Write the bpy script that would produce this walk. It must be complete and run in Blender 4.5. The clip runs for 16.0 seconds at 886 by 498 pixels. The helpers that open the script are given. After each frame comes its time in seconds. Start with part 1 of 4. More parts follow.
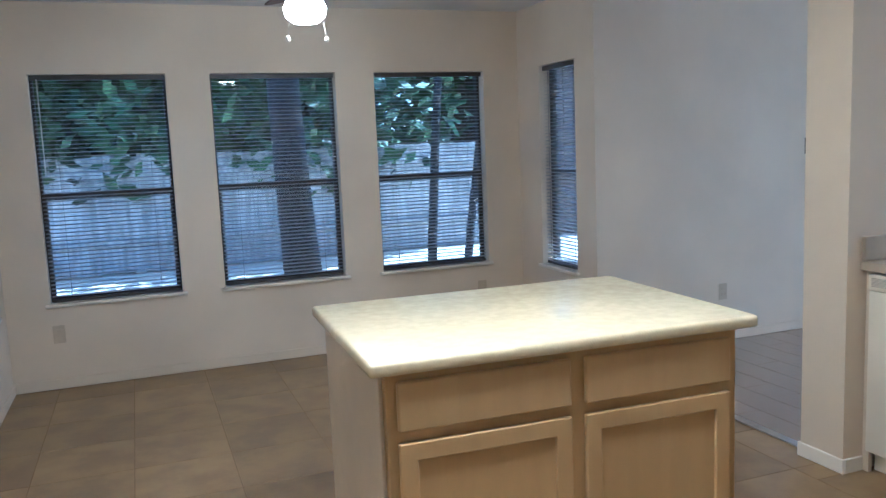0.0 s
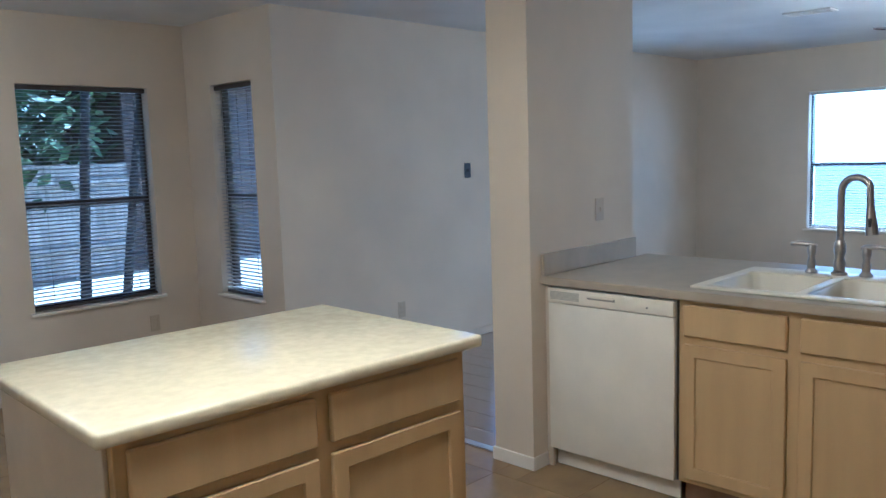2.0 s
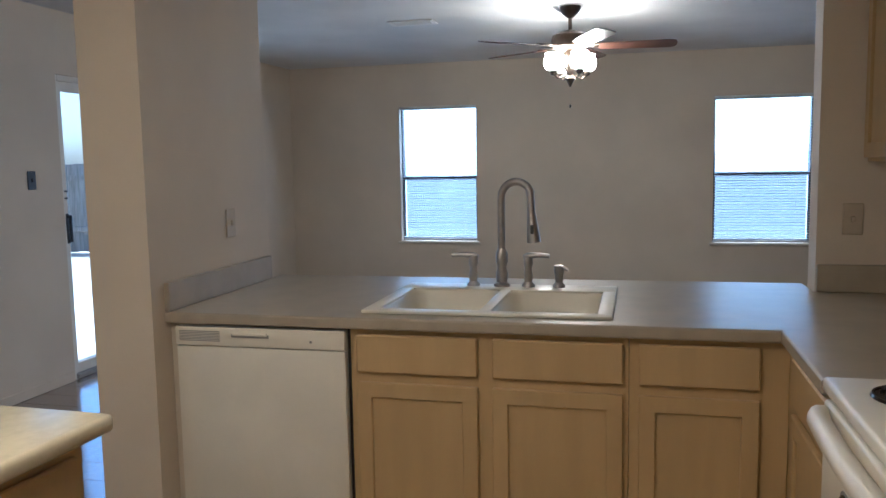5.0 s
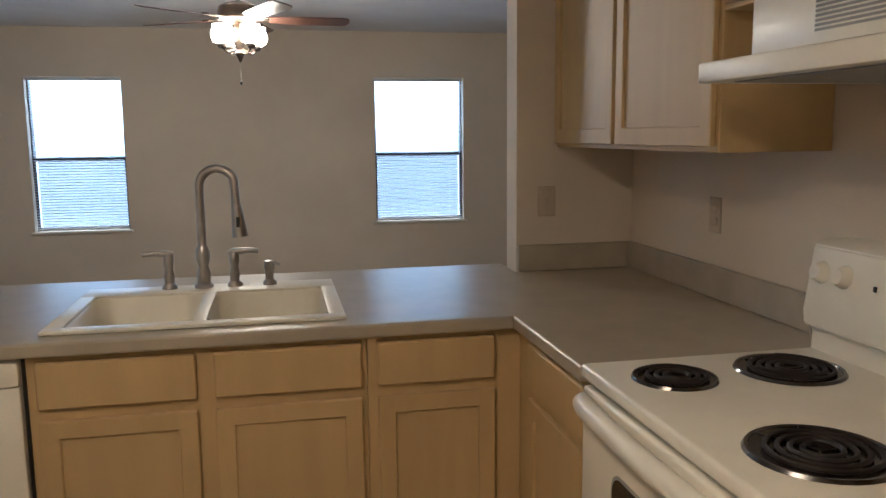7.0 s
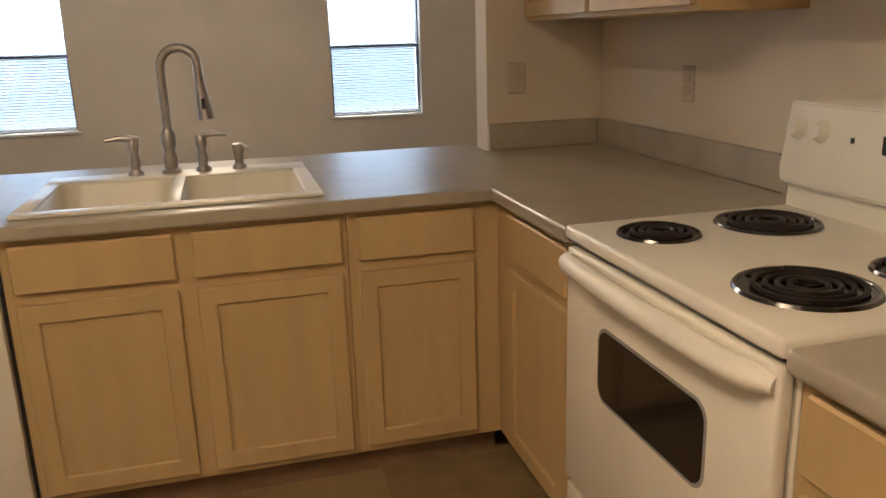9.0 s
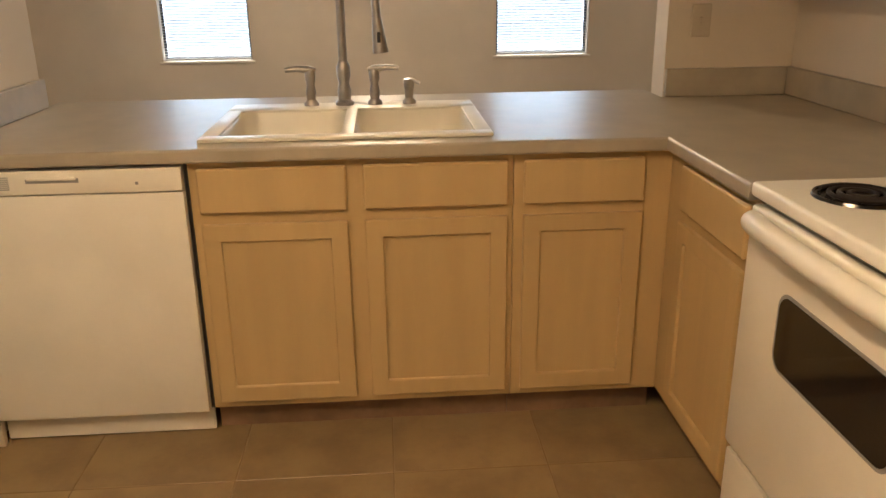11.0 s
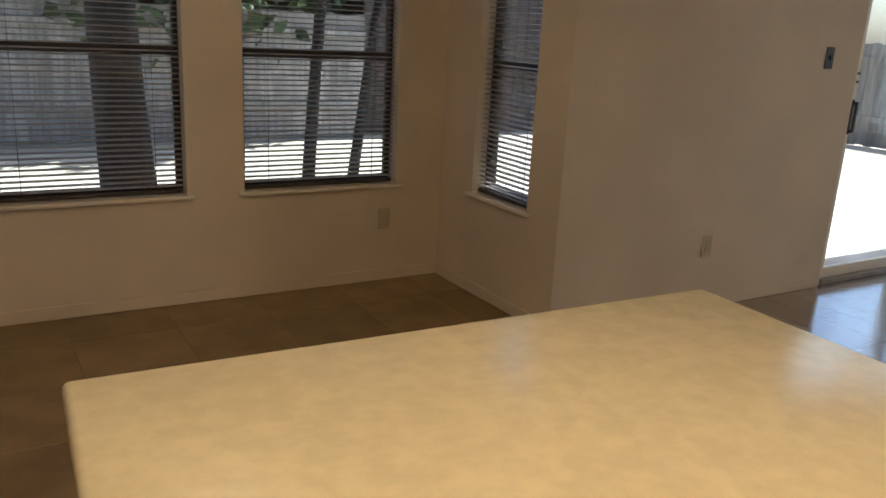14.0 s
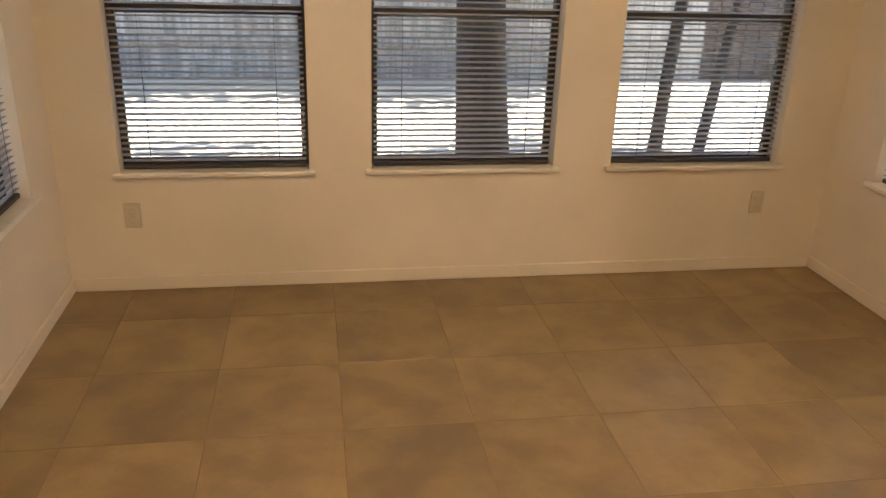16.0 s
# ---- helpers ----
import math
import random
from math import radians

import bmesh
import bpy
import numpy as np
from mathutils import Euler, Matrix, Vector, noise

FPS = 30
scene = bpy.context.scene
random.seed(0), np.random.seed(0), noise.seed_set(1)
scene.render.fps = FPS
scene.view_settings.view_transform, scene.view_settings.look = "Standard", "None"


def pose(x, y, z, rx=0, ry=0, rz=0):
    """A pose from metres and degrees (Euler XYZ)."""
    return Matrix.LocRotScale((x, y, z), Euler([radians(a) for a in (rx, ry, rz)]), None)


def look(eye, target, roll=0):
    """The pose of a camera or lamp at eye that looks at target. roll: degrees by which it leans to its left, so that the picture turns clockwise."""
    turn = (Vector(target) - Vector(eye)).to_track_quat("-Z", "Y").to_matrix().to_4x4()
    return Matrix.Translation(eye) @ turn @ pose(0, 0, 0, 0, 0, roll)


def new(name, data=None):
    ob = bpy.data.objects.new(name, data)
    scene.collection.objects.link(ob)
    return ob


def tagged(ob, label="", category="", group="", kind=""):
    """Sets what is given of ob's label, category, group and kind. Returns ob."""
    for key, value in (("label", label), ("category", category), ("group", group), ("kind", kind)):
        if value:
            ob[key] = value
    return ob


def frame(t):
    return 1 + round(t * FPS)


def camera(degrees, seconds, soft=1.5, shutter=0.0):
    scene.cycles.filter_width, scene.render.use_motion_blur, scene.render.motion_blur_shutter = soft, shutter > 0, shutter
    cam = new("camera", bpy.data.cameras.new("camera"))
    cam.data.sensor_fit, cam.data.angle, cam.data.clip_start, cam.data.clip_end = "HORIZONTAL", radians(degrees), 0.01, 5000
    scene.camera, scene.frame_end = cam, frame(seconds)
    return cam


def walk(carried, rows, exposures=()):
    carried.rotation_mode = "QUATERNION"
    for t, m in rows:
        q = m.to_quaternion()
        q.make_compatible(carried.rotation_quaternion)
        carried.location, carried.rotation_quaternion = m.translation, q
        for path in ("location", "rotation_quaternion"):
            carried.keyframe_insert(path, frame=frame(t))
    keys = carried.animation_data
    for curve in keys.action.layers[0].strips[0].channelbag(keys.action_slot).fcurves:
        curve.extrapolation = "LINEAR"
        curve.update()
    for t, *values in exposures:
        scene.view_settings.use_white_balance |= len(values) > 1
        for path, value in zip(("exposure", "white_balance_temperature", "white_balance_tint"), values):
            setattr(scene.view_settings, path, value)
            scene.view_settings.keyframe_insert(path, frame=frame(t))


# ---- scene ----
cam = camera(58.01, 16.0)
PATH = [
    (0, (-2.816, -2.455, 1.461), (-2.115, -0.600, 1.204), -2.4),
    (0.5, (-2.865, -2.376, 1.480), (-1.929, -0.628, 1.217), -2.0),
    (1, (-2.891, -2.332, 1.464), (-1.766, -0.697, 1.216), -2.0),
    (1.5, (-3.007, -2.302, 1.499), (-1.710, -0.800, 1.251), -1.8),
    (2, (-2.964, -2.215, 1.487), (-1.537, -0.834, 1.250), -1.8),
    (2.5, (-3.045, -2.075, 1.498), (-1.479, -0.853, 1.265), -1.1),
    (3, (-3.003, -1.943, 1.447), (-1.344, -0.847, 1.237), -0.7),
    (3.5, (-2.918, -1.870, 1.460), (-1.183, -0.899, 1.241), -1.1),
    (4, (-2.697, -1.746, 1.428), (-0.887, -0.924, 1.209), -1.3),
    (4.2, (-2.658, -1.711, 1.416), (-0.818, -0.957, 1.202), -0.9),
    (6.3, (-2.287, -1.447, 1.437), (-0.308, -1.519, 1.161), -1.7),
    (6.5, (-2.287, -1.413, 1.444), (-0.314, -1.585, 1.162), -1.2),
    (7, (-2.252, -1.351, 1.445), (-0.313, -1.753, 1.161), -0.6),
    (7.5, (-2.222, -1.322, 1.429), (-0.316, -1.859, 1.147), -0.6),
    (8, (-2.226, -1.299, 1.410), (-0.342, -1.876, 1.069), -0.9),
    (8.5, (-2.235, -1.285, 1.375), (-0.365, -1.837, 0.933), -1.2),
    (8.7, (-2.246, -1.282, 1.363), (-0.380, -1.818, 0.880), -1.4),
    (10.8, (-2.197, -1.248, 1.351), (-0.321, -1.448, 0.687), -1.2),
    (11, (-2.211, -1.228, 1.357), (-0.326, -1.361, 0.703), -0.7),
    (11.5, (-2.234, -1.231, 1.376), (-0.339, -1.100, 0.749), -0.5),
    (12, (-2.229, -1.209, 1.397), (-0.378, -0.744, 0.799), -1.3),
    (12.5, (-2.214, -1.171, 1.394), (-0.495, -0.311, 0.839), -2.0),
    (13, (-2.212, -1.072, 1.400), (-0.700, 0.126, 0.872), -0.9),
    (13.5, (-2.147, -0.940, 1.335), (-0.891, 0.535, 0.837), 1.5),
    (14, (-2.337, -0.762, 1.409), (-1.345, 0.889, 0.873), 3.0),
    (14.5, (-2.433, -0.625, 1.446), (-1.768, 1.169, 0.863), 3.1),
    (15, (-2.532, -0.562, 1.494), (-2.108, 1.284, 0.852), 2.2),
    (15.5, (-2.555, -0.436, 1.517), (-2.222, 1.413, 0.833), 1.8),
    (16, (-2.559, -0.361, 1.565), (-2.249, 1.472, 0.828), 1.9),
]
# stops, kelvin and tint of the camera's own exposure along the way
LENSLOG = [(0.0, 2.2, 3720, 2), (1.5, 1.95, 3760, 2), (3.0, 1.6, 3900, 3), (3.5, 1.4, 3980, 4), (6.5, 1.25, 4560, 6), (7.5, 1.35, 4780, 7), (8.5, 1.5, 5050, 8), (11.0, 2.0, 5750, 9), (11.5, 2.0, 5750, 9), (12.5, 1.5, 5550, 8), (13.5, 1.05, 5650, 7), (14.0, 1.0, 5700, 7), (14.5, 1.45, 5900, 9), (15.0, 2.0, 5900, 9), (16.0, 2.36, 5900, 9)]
walk(cam, [(t, look(eye, target, roll)) for t, eye, target, roll in PATH], LENSLOG)

# ---- light ----
world = bpy.data.worlds.new("sky")
scene.world = world
world.use_nodes = True
wn = world.node_tree
sky = wn.nodes.new("ShaderNodeTexSky")
sky.sky_type = "NISHITA"
sky.sun_disc = False
sky.dust_density = 2.5
sky.sun_elevation = radians(70)
sky.sun_rotation = radians(85)
wn.links.new(sky.outputs[0], wn.nodes["Background"].inputs[0])
wn.nodes["Background"].inputs[1].default_value = 0.15
sun_data = bpy.data.lights.new("sun", "SUN")
sun_data.energy = 5.0
sun_data.angle = radians(0.5)
sun_data.color = (1.0, 0.95, 0.87)
sun = new("sun", sun_data)
# the sun stands high in the east
sun.matrix_world = look((6.13, 0.54, 16.9), (0, 0, 0))


def sky_lamp(name, at, aim, w, h, power):
    """An added area lamp that stands in for sky light through an opening."""
    d = bpy.data.lights.new(name, "AREA")
    d.shape, d.size, d.size_y, d.energy, d.color = "RECTANGLE", w, h, power, (0.80, 0.90, 1.0)
    ob = new(name, d)
    ob.matrix_world = look(at, aim)


sky_lamp("sky_stand_in", (5.86, 0.42, 1.28), (0, 0.42, 1.28), 0.84, 1.43, 7)
sky_lamp("sky_stand_in", (5.86, -2.77, 1.28), (0, -2.77, 1.28), 0.91, 1.43, 7)

# ---- materials ----


def nodes_of(name):
    m = bpy.data.materials.new(name)
    m.use_nodes = True
    t = m.node_tree
    return m, t, t.nodes["Principled BSDF"]


def mat(name, color, rough=0.6, var=0.08, scale=6.0, fine=90.0, bump=0.1, metal=0.0, spec=0.5, per_object=0.0, stretch=(1, 1, 1), coat=0.0, tint=None, grain=0.12):
    """A surface with broad stains and fine grain, in object space, in metres."""
    m, t, p = nodes_of(name)
    n, l = t.nodes, t.links
    tc, mp = n.new("ShaderNodeTexCoord"), n.new("ShaderNodeMapping")
    mp.inputs["Scale"].default_value = stretch
    l.new(tc.outputs["Object"], mp.inputs[0])
    big, small = n.new("ShaderNodeTexNoise"), n.new("ShaderNodeTexNoise")
    big.inputs["Scale"].default_value, big.inputs["Detail"].default_value = scale, 4
    small.inputs["Scale"].default_value, small.inputs["Detail"].default_value = fine, 3
    l.new(mp.outputs[0], big.inputs["Vector"])
    l.new(mp.outputs[0], small.inputs["Vector"])
    c = np.array(color)
    d = np.array(tint) if tint else c * (1 - 2.2 * var)
    ramp = n.new("ShaderNodeMix")
    ramp.data_type = "RGBA"
    ramp.inputs["A"].default_value = (*[float(v) for v in d], 1)
    ramp.inputs["B"].default_value = (*[float(min(v * (1 + var), 1)) for v in c], 1)
    span = n.new("ShaderNodeMapRange")
    span.interpolation_type = "SMOOTHSTEP"
    span.inputs["From Min"].default_value, span.inputs["From Max"].default_value = 0.28, 0.72
    add = n.new("ShaderNodeMath")
    add.operation = "MULTIPLY_ADD"
    l.new(small.outputs["Fac"], add.inputs[0])
    add.inputs[1].default_value = grain
    l.new(big.outputs["Fac"], add.inputs[2])
    sub = n.new("ShaderNodeMath")
    sub.operation = "SUBTRACT"
    l.new(add.outputs[0], sub.inputs[0])
    sub.inputs[1].default_value = grain / 2
    l.new(sub.outputs[0], span.inputs["Value"])
    l.new(span.outputs[0], ramp.inputs["Factor"])
    out = ramp.outputs["Result"]
    if per_object:
        info, hsv, mr = n.new("ShaderNodeObjectInfo"), n.new("ShaderNodeHueSaturation"), n.new("ShaderNodeMapRange")
        mr.inputs[3].default_value, mr.inputs[4].default_value = 1 - per_object, 1 + per_object
        l.new(info.outputs["Random"], mr.inputs[0])
        l.new(mr.outputs[0], hsv.inputs["Value"])
        l.new(out, hsv.inputs["Color"])
        out = hsv.outputs[0]
        off = n.new("ShaderNodeVectorMath")
        off.operation = "MULTIPLY_ADD"
        l.new(info.outputs["Random"], off.inputs[0])
        off.inputs[1].default_value = (37, 53, 11)
        l.new(tc.outputs["Object"], off.inputs[2])
        l.new(off.outputs[0], mp.inputs[0])
    l.new(out, p.inputs["Base Color"])
    p.inputs["Metallic"].default_value = metal
    p.inputs["Specular IOR Level"].default_value = spec
    p.inputs["Coat Weight"].default_value = coat
    p.inputs["Coat Roughness"].default_value = 0.15
    rr = n.new("ShaderNodeMapRange")
    lo, hi = (max(rough - 0.08, 0.31), min(rough + 0.08, 1)) if rough > 0.29 else (max(rough - 0.08, 0.02), min(rough + 0.08, 0.25))
    rr.inputs[3].default_value, rr.inputs[4].default_value = lo, hi
    l.new(big.outputs["Fac"], rr.inputs[0])
    l.new(rr.outputs[0], p.inputs["Roughness"])
    if bump:
        b = n.new("ShaderNodeBump")
        b.inputs["Strength"].default_value, b.inputs["Distance"].default_value = bump, 0.002
        l.new(small.outputs["Fac"], b.inputs["Height"])
        l.new(b.outputs[0], p.inputs["Normal"])
    return m


def glow(name, color, strength):
    m, t, p = nodes_of(name)
    p.inputs["Base Color"].default_value = (0.9, 0.88, 0.82, 1)
    p.inputs["Emission Color"].default_value = (*color, 1)
    p.inputs["Emission Strength"].default_value = strength
    return m


PAINT = mat("wall_paint", (0.67, 0.583, 0.458), 0.75, 0.04, 1.3, 160, 0.35)
CEILING = mat("ceiling_paint", (0.72, 0.71, 0.69), 0.9, 0.03, 2.0, 120, 0.8)
TRIM = mat("trim_paint", (0.78, 0.74, 0.66), 0.45, 0.03, 5, 120, 0.05)
TILE = mat("brown_floor_tile", (0.270, 0.190, 0.088), 0.40, 0.16, 5.5, 45, 0.2, per_object=0.13, tint=(0.213, 0.144, 0.070))
GROUT = mat("grout", (0.25, 0.173, 0.090), 0.9, 0.1, 8, 200, 0.3)
PLANK = mat("laminate_plank", (0.20, 0.12, 0.08), 0.17, 0.25, 3, 40, 0.04, per_object=0.18, stretch=(1, 9, 1), coat=1.0)
PLANK.node_tree.nodes["Principled BSDF"].inputs["Coat IOR"].default_value = 2.0
MAPLE = mat("maple", (0.525, 0.371, 0.163), 0.52, 0.03, 2.2, 40, 0.0, stretch=(7, 7, 0.8), per_object=0.035)
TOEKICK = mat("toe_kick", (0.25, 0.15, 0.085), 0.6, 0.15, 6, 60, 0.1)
LAMINATE = mat("grey_beige_laminate", (0.41, 0.355, 0.265), 0.30, 0.05, 9, 260, 0.0)
ISLANDTOP = mat("cream_laminate", (0.72, 0.65, 0.45), 0.26, 0.035, 26, 220, 0.0)
ISLANDSIDE = mat("cream_panel", (0.66, 0.58, 0.45), 0.55, 0.05, 3, 90, 0.08)
WHITE = mat("white_enamel", (0.80, 0.755, 0.64), 0.36, 0.03, 4, 80, 0.0, coat=0.05)
PANEL = mat("white_panel", (0.78, 0.735, 0.63), 0.42, 0.03, 4, 160, 0.0)
VENT = mat("grey_vent", (0.30, 0.29, 0.27), 0.5, 0.08, 9, 90, 0.05)
SINK = mat("sink_enamel", (0.80, 0.75, 0.62), 0.40, 0.03, 4, 60, 0.0, coat=0.05)
NICKEL = mat("brushed_nickel", (0.48, 0.45, 0.42), 0.30, 0.08, 20, 200, 0.05, metal=1.0)
CHROME = mat("chrome_drip_pan", (0.14, 0.13, 0.125), 0.22, 0.15, 20, 90, 0.05, metal=1.0)
DRIP = mat("black_enamel_drip_pan", (0.030, 0.024, 0.021), 0.20, 0.2, 20, 90, 0.05)
COIL = mat("burner_coil", (0.026, 0.021, 0.019), 0.50, 0.2, 20, 120, 0.0, spec=0.3)
BLACK = mat("black_plastic", (0.018, 0.017, 0.017), 0.35, 0.1, 12, 120, 0.05)
OVENGLASS = mat("oven_glass", (0.02, 0.017, 0.014), 0.06, 0.15, 5, 60, 0.0)
BRONZE = mat("bronze_window_frame", (0.055, 0.048, 0.045), 0.45, 0.12, 8, 120, 0.08)
FANMETAL = mat("dark_fan_metal", (0.10, 0.075, 0.055), 0.35, 0.15, 12, 90, 0.05, metal=0.8)
BLADE = mat("dark_wood_blade", (0.075, 0.032, 0.020), 0.4, 0.2, 5, 60, 0.08, stretch=(8, 8, 1))
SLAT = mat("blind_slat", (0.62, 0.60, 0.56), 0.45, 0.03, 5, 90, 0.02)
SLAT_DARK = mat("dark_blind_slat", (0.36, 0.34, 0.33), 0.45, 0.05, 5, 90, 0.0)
CORD = mat("cord", (0.6, 0.58, 0.52), 0.8, 0.05, 8, 90, 0.1)
PLATE = mat("outlet_plate", (0.52, 0.44, 0.32), 0.4, 0.04, 12, 120, 0.03)
SILL = mat("sill_paint", (0.74, 0.68, 0.58), 0.4, 0.04, 6, 120, 0.05)
GRASS = mat("lawn", (0.36, 0.33, 0.26), 0.95, 0.2, 0.7, 30, 0.8, tint=(0.42, 0.39, 0.33))
PATIO = mat("patio_concrete", (0.62, 0.59, 0.53), 0.9, 0.12, 1.5, 90, 0.4)
FENCE = mat("weathered_fence_board", (0.29, 0.27, 0.25), 0.85, 0.2, 3, 40, 0.4, stretch=(6, 6, 0.7), per_object=0.15)
BARK = mat("bark", (0.032, 0.027, 0.024), 0.95, 0.3, 8, 45, 1.0, stretch=(3, 3, 0.6))
LEAF = mat("leaf", (0.07, 0.11, 0.035), 0.6, 0.35, 1.2, 20, 0.1)
SHEDWOOD = mat("dark_stained_board", (0.060, 0.042, 0.034), 0.8, 0.15, 3, 40, 0.3, stretch=(6, 6, 0.7), per_object=0.12)
ROOF = mat("grey_roof_shingle", (0.16, 0.15, 0.14), 0.9, 0.2, 3, 40, 0.6)
GLOBE = glow("lit_globe", (1.0, 0.70, 0.40), 22.0)
GLOBE_LIVING = glow("lit_glass_shade", (1.0, 0.74, 0.46), 42.0)
DIFFUSER = glow("ceiling_light_diffuser", (1.0, 0.67, 0.36), 12.0)

GLASS, gt, gp = nodes_of("window_glass")
gp.inputs["Transmission Weight"].default_value = 1.0
gp.inputs["Roughness"].default_value = 0.0
gp.inputs["IOR"].default_value = 1.45
gp.inputs["Base Color"].default_value = (0.95, 0.98, 0.97, 1)

SCREEN, st, sp = nodes_of("insect_screen")
sp.inputs["Base Color"].default_value = (0.10, 0.10, 0.11, 1)
sp.inputs["Alpha"].default_value = 0.52

# ---- building helpers ----
BASE = {}


def thing(name, at, label, category, group="", kind=""):
    ob = new(name)
    ob.location = at
    ob.empty_display_size = 0.1
    BASE[ob] = Vector(at)
    return tagged(ob, label, category, group, kind)


def smooth(me, angle=40):
    me.shade_smooth()
    me.set_sharp_from_angle(angle=radians(angle))


def part(name, bm, material, parent=None, label="", soft=False):
    """Links a bmesh, made in world metres, as one mesh object under a thing or a part."""
    me = bpy.data.meshes.new(name)
    bmesh.ops.recalc_face_normals(bm, faces=bm.faces)
    bm.to_mesh(me)
    bm.free()
    me.materials.append(material)
    if soft:
        smooth(me)
    ob = new(name, me)
    if parent:
        ob.parent = parent
        ob.matrix_parent_inverse = Matrix.Translation(-BASE.get(parent, Vector()))
    if label:
        ob["label"] = label
    return ob


def piece(name, me, at, parent):
    """One of many alike pieces that share a mesh."""
    ob = new(name, me)
    ob.parent = parent
    ob.matrix_parent_inverse = Matrix.Translation(-BASE.get(parent, Vector()))
    ob.location = at
    return ob


def mesh_of(name, bm, material, soft=False):
    me = bpy.data.meshes.new(name)
    bmesh.ops.recalc_face_normals(bm, faces=bm.faces)
    bm.to_mesh(me)
    bm.free()
    me.materials.append(material)
    if soft:
        smooth(me)
    return me


def box(x0, x1, y0, y1, z0, z1, bev=0.0, bm=None, seg=1):
    bm = bm or bmesh.new()
    m = Matrix.LocRotScale(((x0 + x1) / 2, (y0 + y1) / 2, (z0 + z1) / 2), None, (abs(x1 - x0), abs(y1 - y0), abs(z1 - z0)))
    vs = bmesh.ops.create_cube(bm, size=1, matrix=m)["verts"]
    if bev:
        es = list({e for v in vs for e in v.link_edges})
        bmesh.ops.bevel(bm, geom=es, offset=bev, segments=seg, affect="EDGES", profile=0.5)
    return bm


def rod(a, b, r0, r1=None, n=12, bm=None):
    bm = bm or bmesh.new()
    a, b = Vector(a), Vector(b)
    m = Matrix.Translation((a + b) / 2) @ (b - a).to_track_quat("Z", "Y").to_matrix().to_4x4()
    bmesh.ops.create_cone(bm, cap_ends=True, segments=n, radius1=r0, radius2=r0 if r1 is None else r1, depth=(b - a).length, matrix=m)
    return bm


def lathe(profile, at, n=24, bm=None, turn=None):
    """Turns a profile of (radius, height) about the upright through at."""
    bm = bm or bmesh.new()
    rings = []
    for r, z in profile:
        ring = []
        for k in range(n if r > 1e-5 else 1):
            a = 2 * math.pi * k / n
            v = Vector((r * math.cos(a), r * math.sin(a), z))
            if turn:
                v = turn @ v
            ring.append(bm.verts.new(v + Vector(at)))
        rings.append(ring)
    for a, b in zip(rings, rings[1:]):
        for k in range(n):
            q = [a[k % len(a)], a[(k + 1) % len(a)], b[(k + 1) % len(b)], b[k % len(b)]]
            q = list(dict.fromkeys(q))
            if len(q) > 2:
                bm.faces.new(q)
    return bm


def tube(points, radius, n=10, bm=None):
    """A round tube along points; radius is one number or one for each point."""
    bm = bm or bmesh.new()
    pts = [Vector(p) for p in points]
    rs = radius if isinstance(radius, (list, tuple)) else [radius] * len(pts)
    rings, side = [], None
    for k, p in enumerate(pts):
        d = (pts[min(k + 1, len(pts) - 1)] - pts[max(k - 1, 0)]).normalized()
        side = d.orthogonal() if side is None else side - d * side.dot(d)
        side.normalize()
        up = d.cross(side)
        rings.append([bm.verts.new(p + rs[k] * (math.cos(2 * math.pi * j / n) * side + math.sin(2 * math.pi * j / n) * up)) for j in range(n)])
    for a, b in zip(rings, rings[1:]):
        for j in range(n):
            bm.faces.new((a[j], a[(j + 1) % n], b[(j + 1) % n], b[j]))
    bm.faces.new(rings[0])
    bm.faces.new(rings[-1])
    return bm


def wall(name, axis, face, back, u0, u1, z0, z1, holes=()):
    """A wall whose visible face lies at face and whose far side at back; axis is the one it runs along. Holes are (u0, u1, z0, z1)."""
    us = sorted({u0, u1, *[h[0] for h in holes], *[h[1] for h in holes]})
    zs = sorted({z0, z1, *[h[2] for h in holes], *[h[3] for h in holes]})
    nu, nz = len(us) - 1, len(zs) - 1

    def solid(i, j):
        if not (0 <= i < nu and 0 <= j < nz):
            return False
        u, z = (us[i] + us[i + 1]) / 2, (zs[j] + zs[j + 1]) / 2
        return not any(h[0] < u < h[1] and h[2] < z < h[3] for h in holes)

    bm = bmesh.new()
    made = {}

    def v(u, d, z):
        key = (u, d, z)
        if key not in made:
            made[key] = bm.verts.new((u, d, z) if axis == "x" else (d, u, z))
        return made[key]

    for i in range(nu):
        for j in range(nz):
            if not solid(i, j):
                continue
            a, b, c, d = us[i], us[i + 1], zs[j], zs[j + 1]
            for w in (face, back):
                bm.faces.new((v(a, w, c), v(b, w, c), v(b, w, d), v(a, w, d)))
            for q, r, s in ((i - 1, j, a), (i + 1, j, b)):
                if not solid(q, r):
                    bm.faces.new((v(s, face, c), v(s, back, c), v(s, back, d), v(s, face, d)))
            for q, r, s in ((i, j - 1, c), (i, j + 1, d)):
                if not solid(q, r):
                    bm.faces.new((v(a, face, s), v(b, face, s), v(b, back, s), v(a, back, s)))
    return tagged(part(name, bm, PAINT), "painted beige drywall with a light orange-peel texture", "wall", kind="structure")


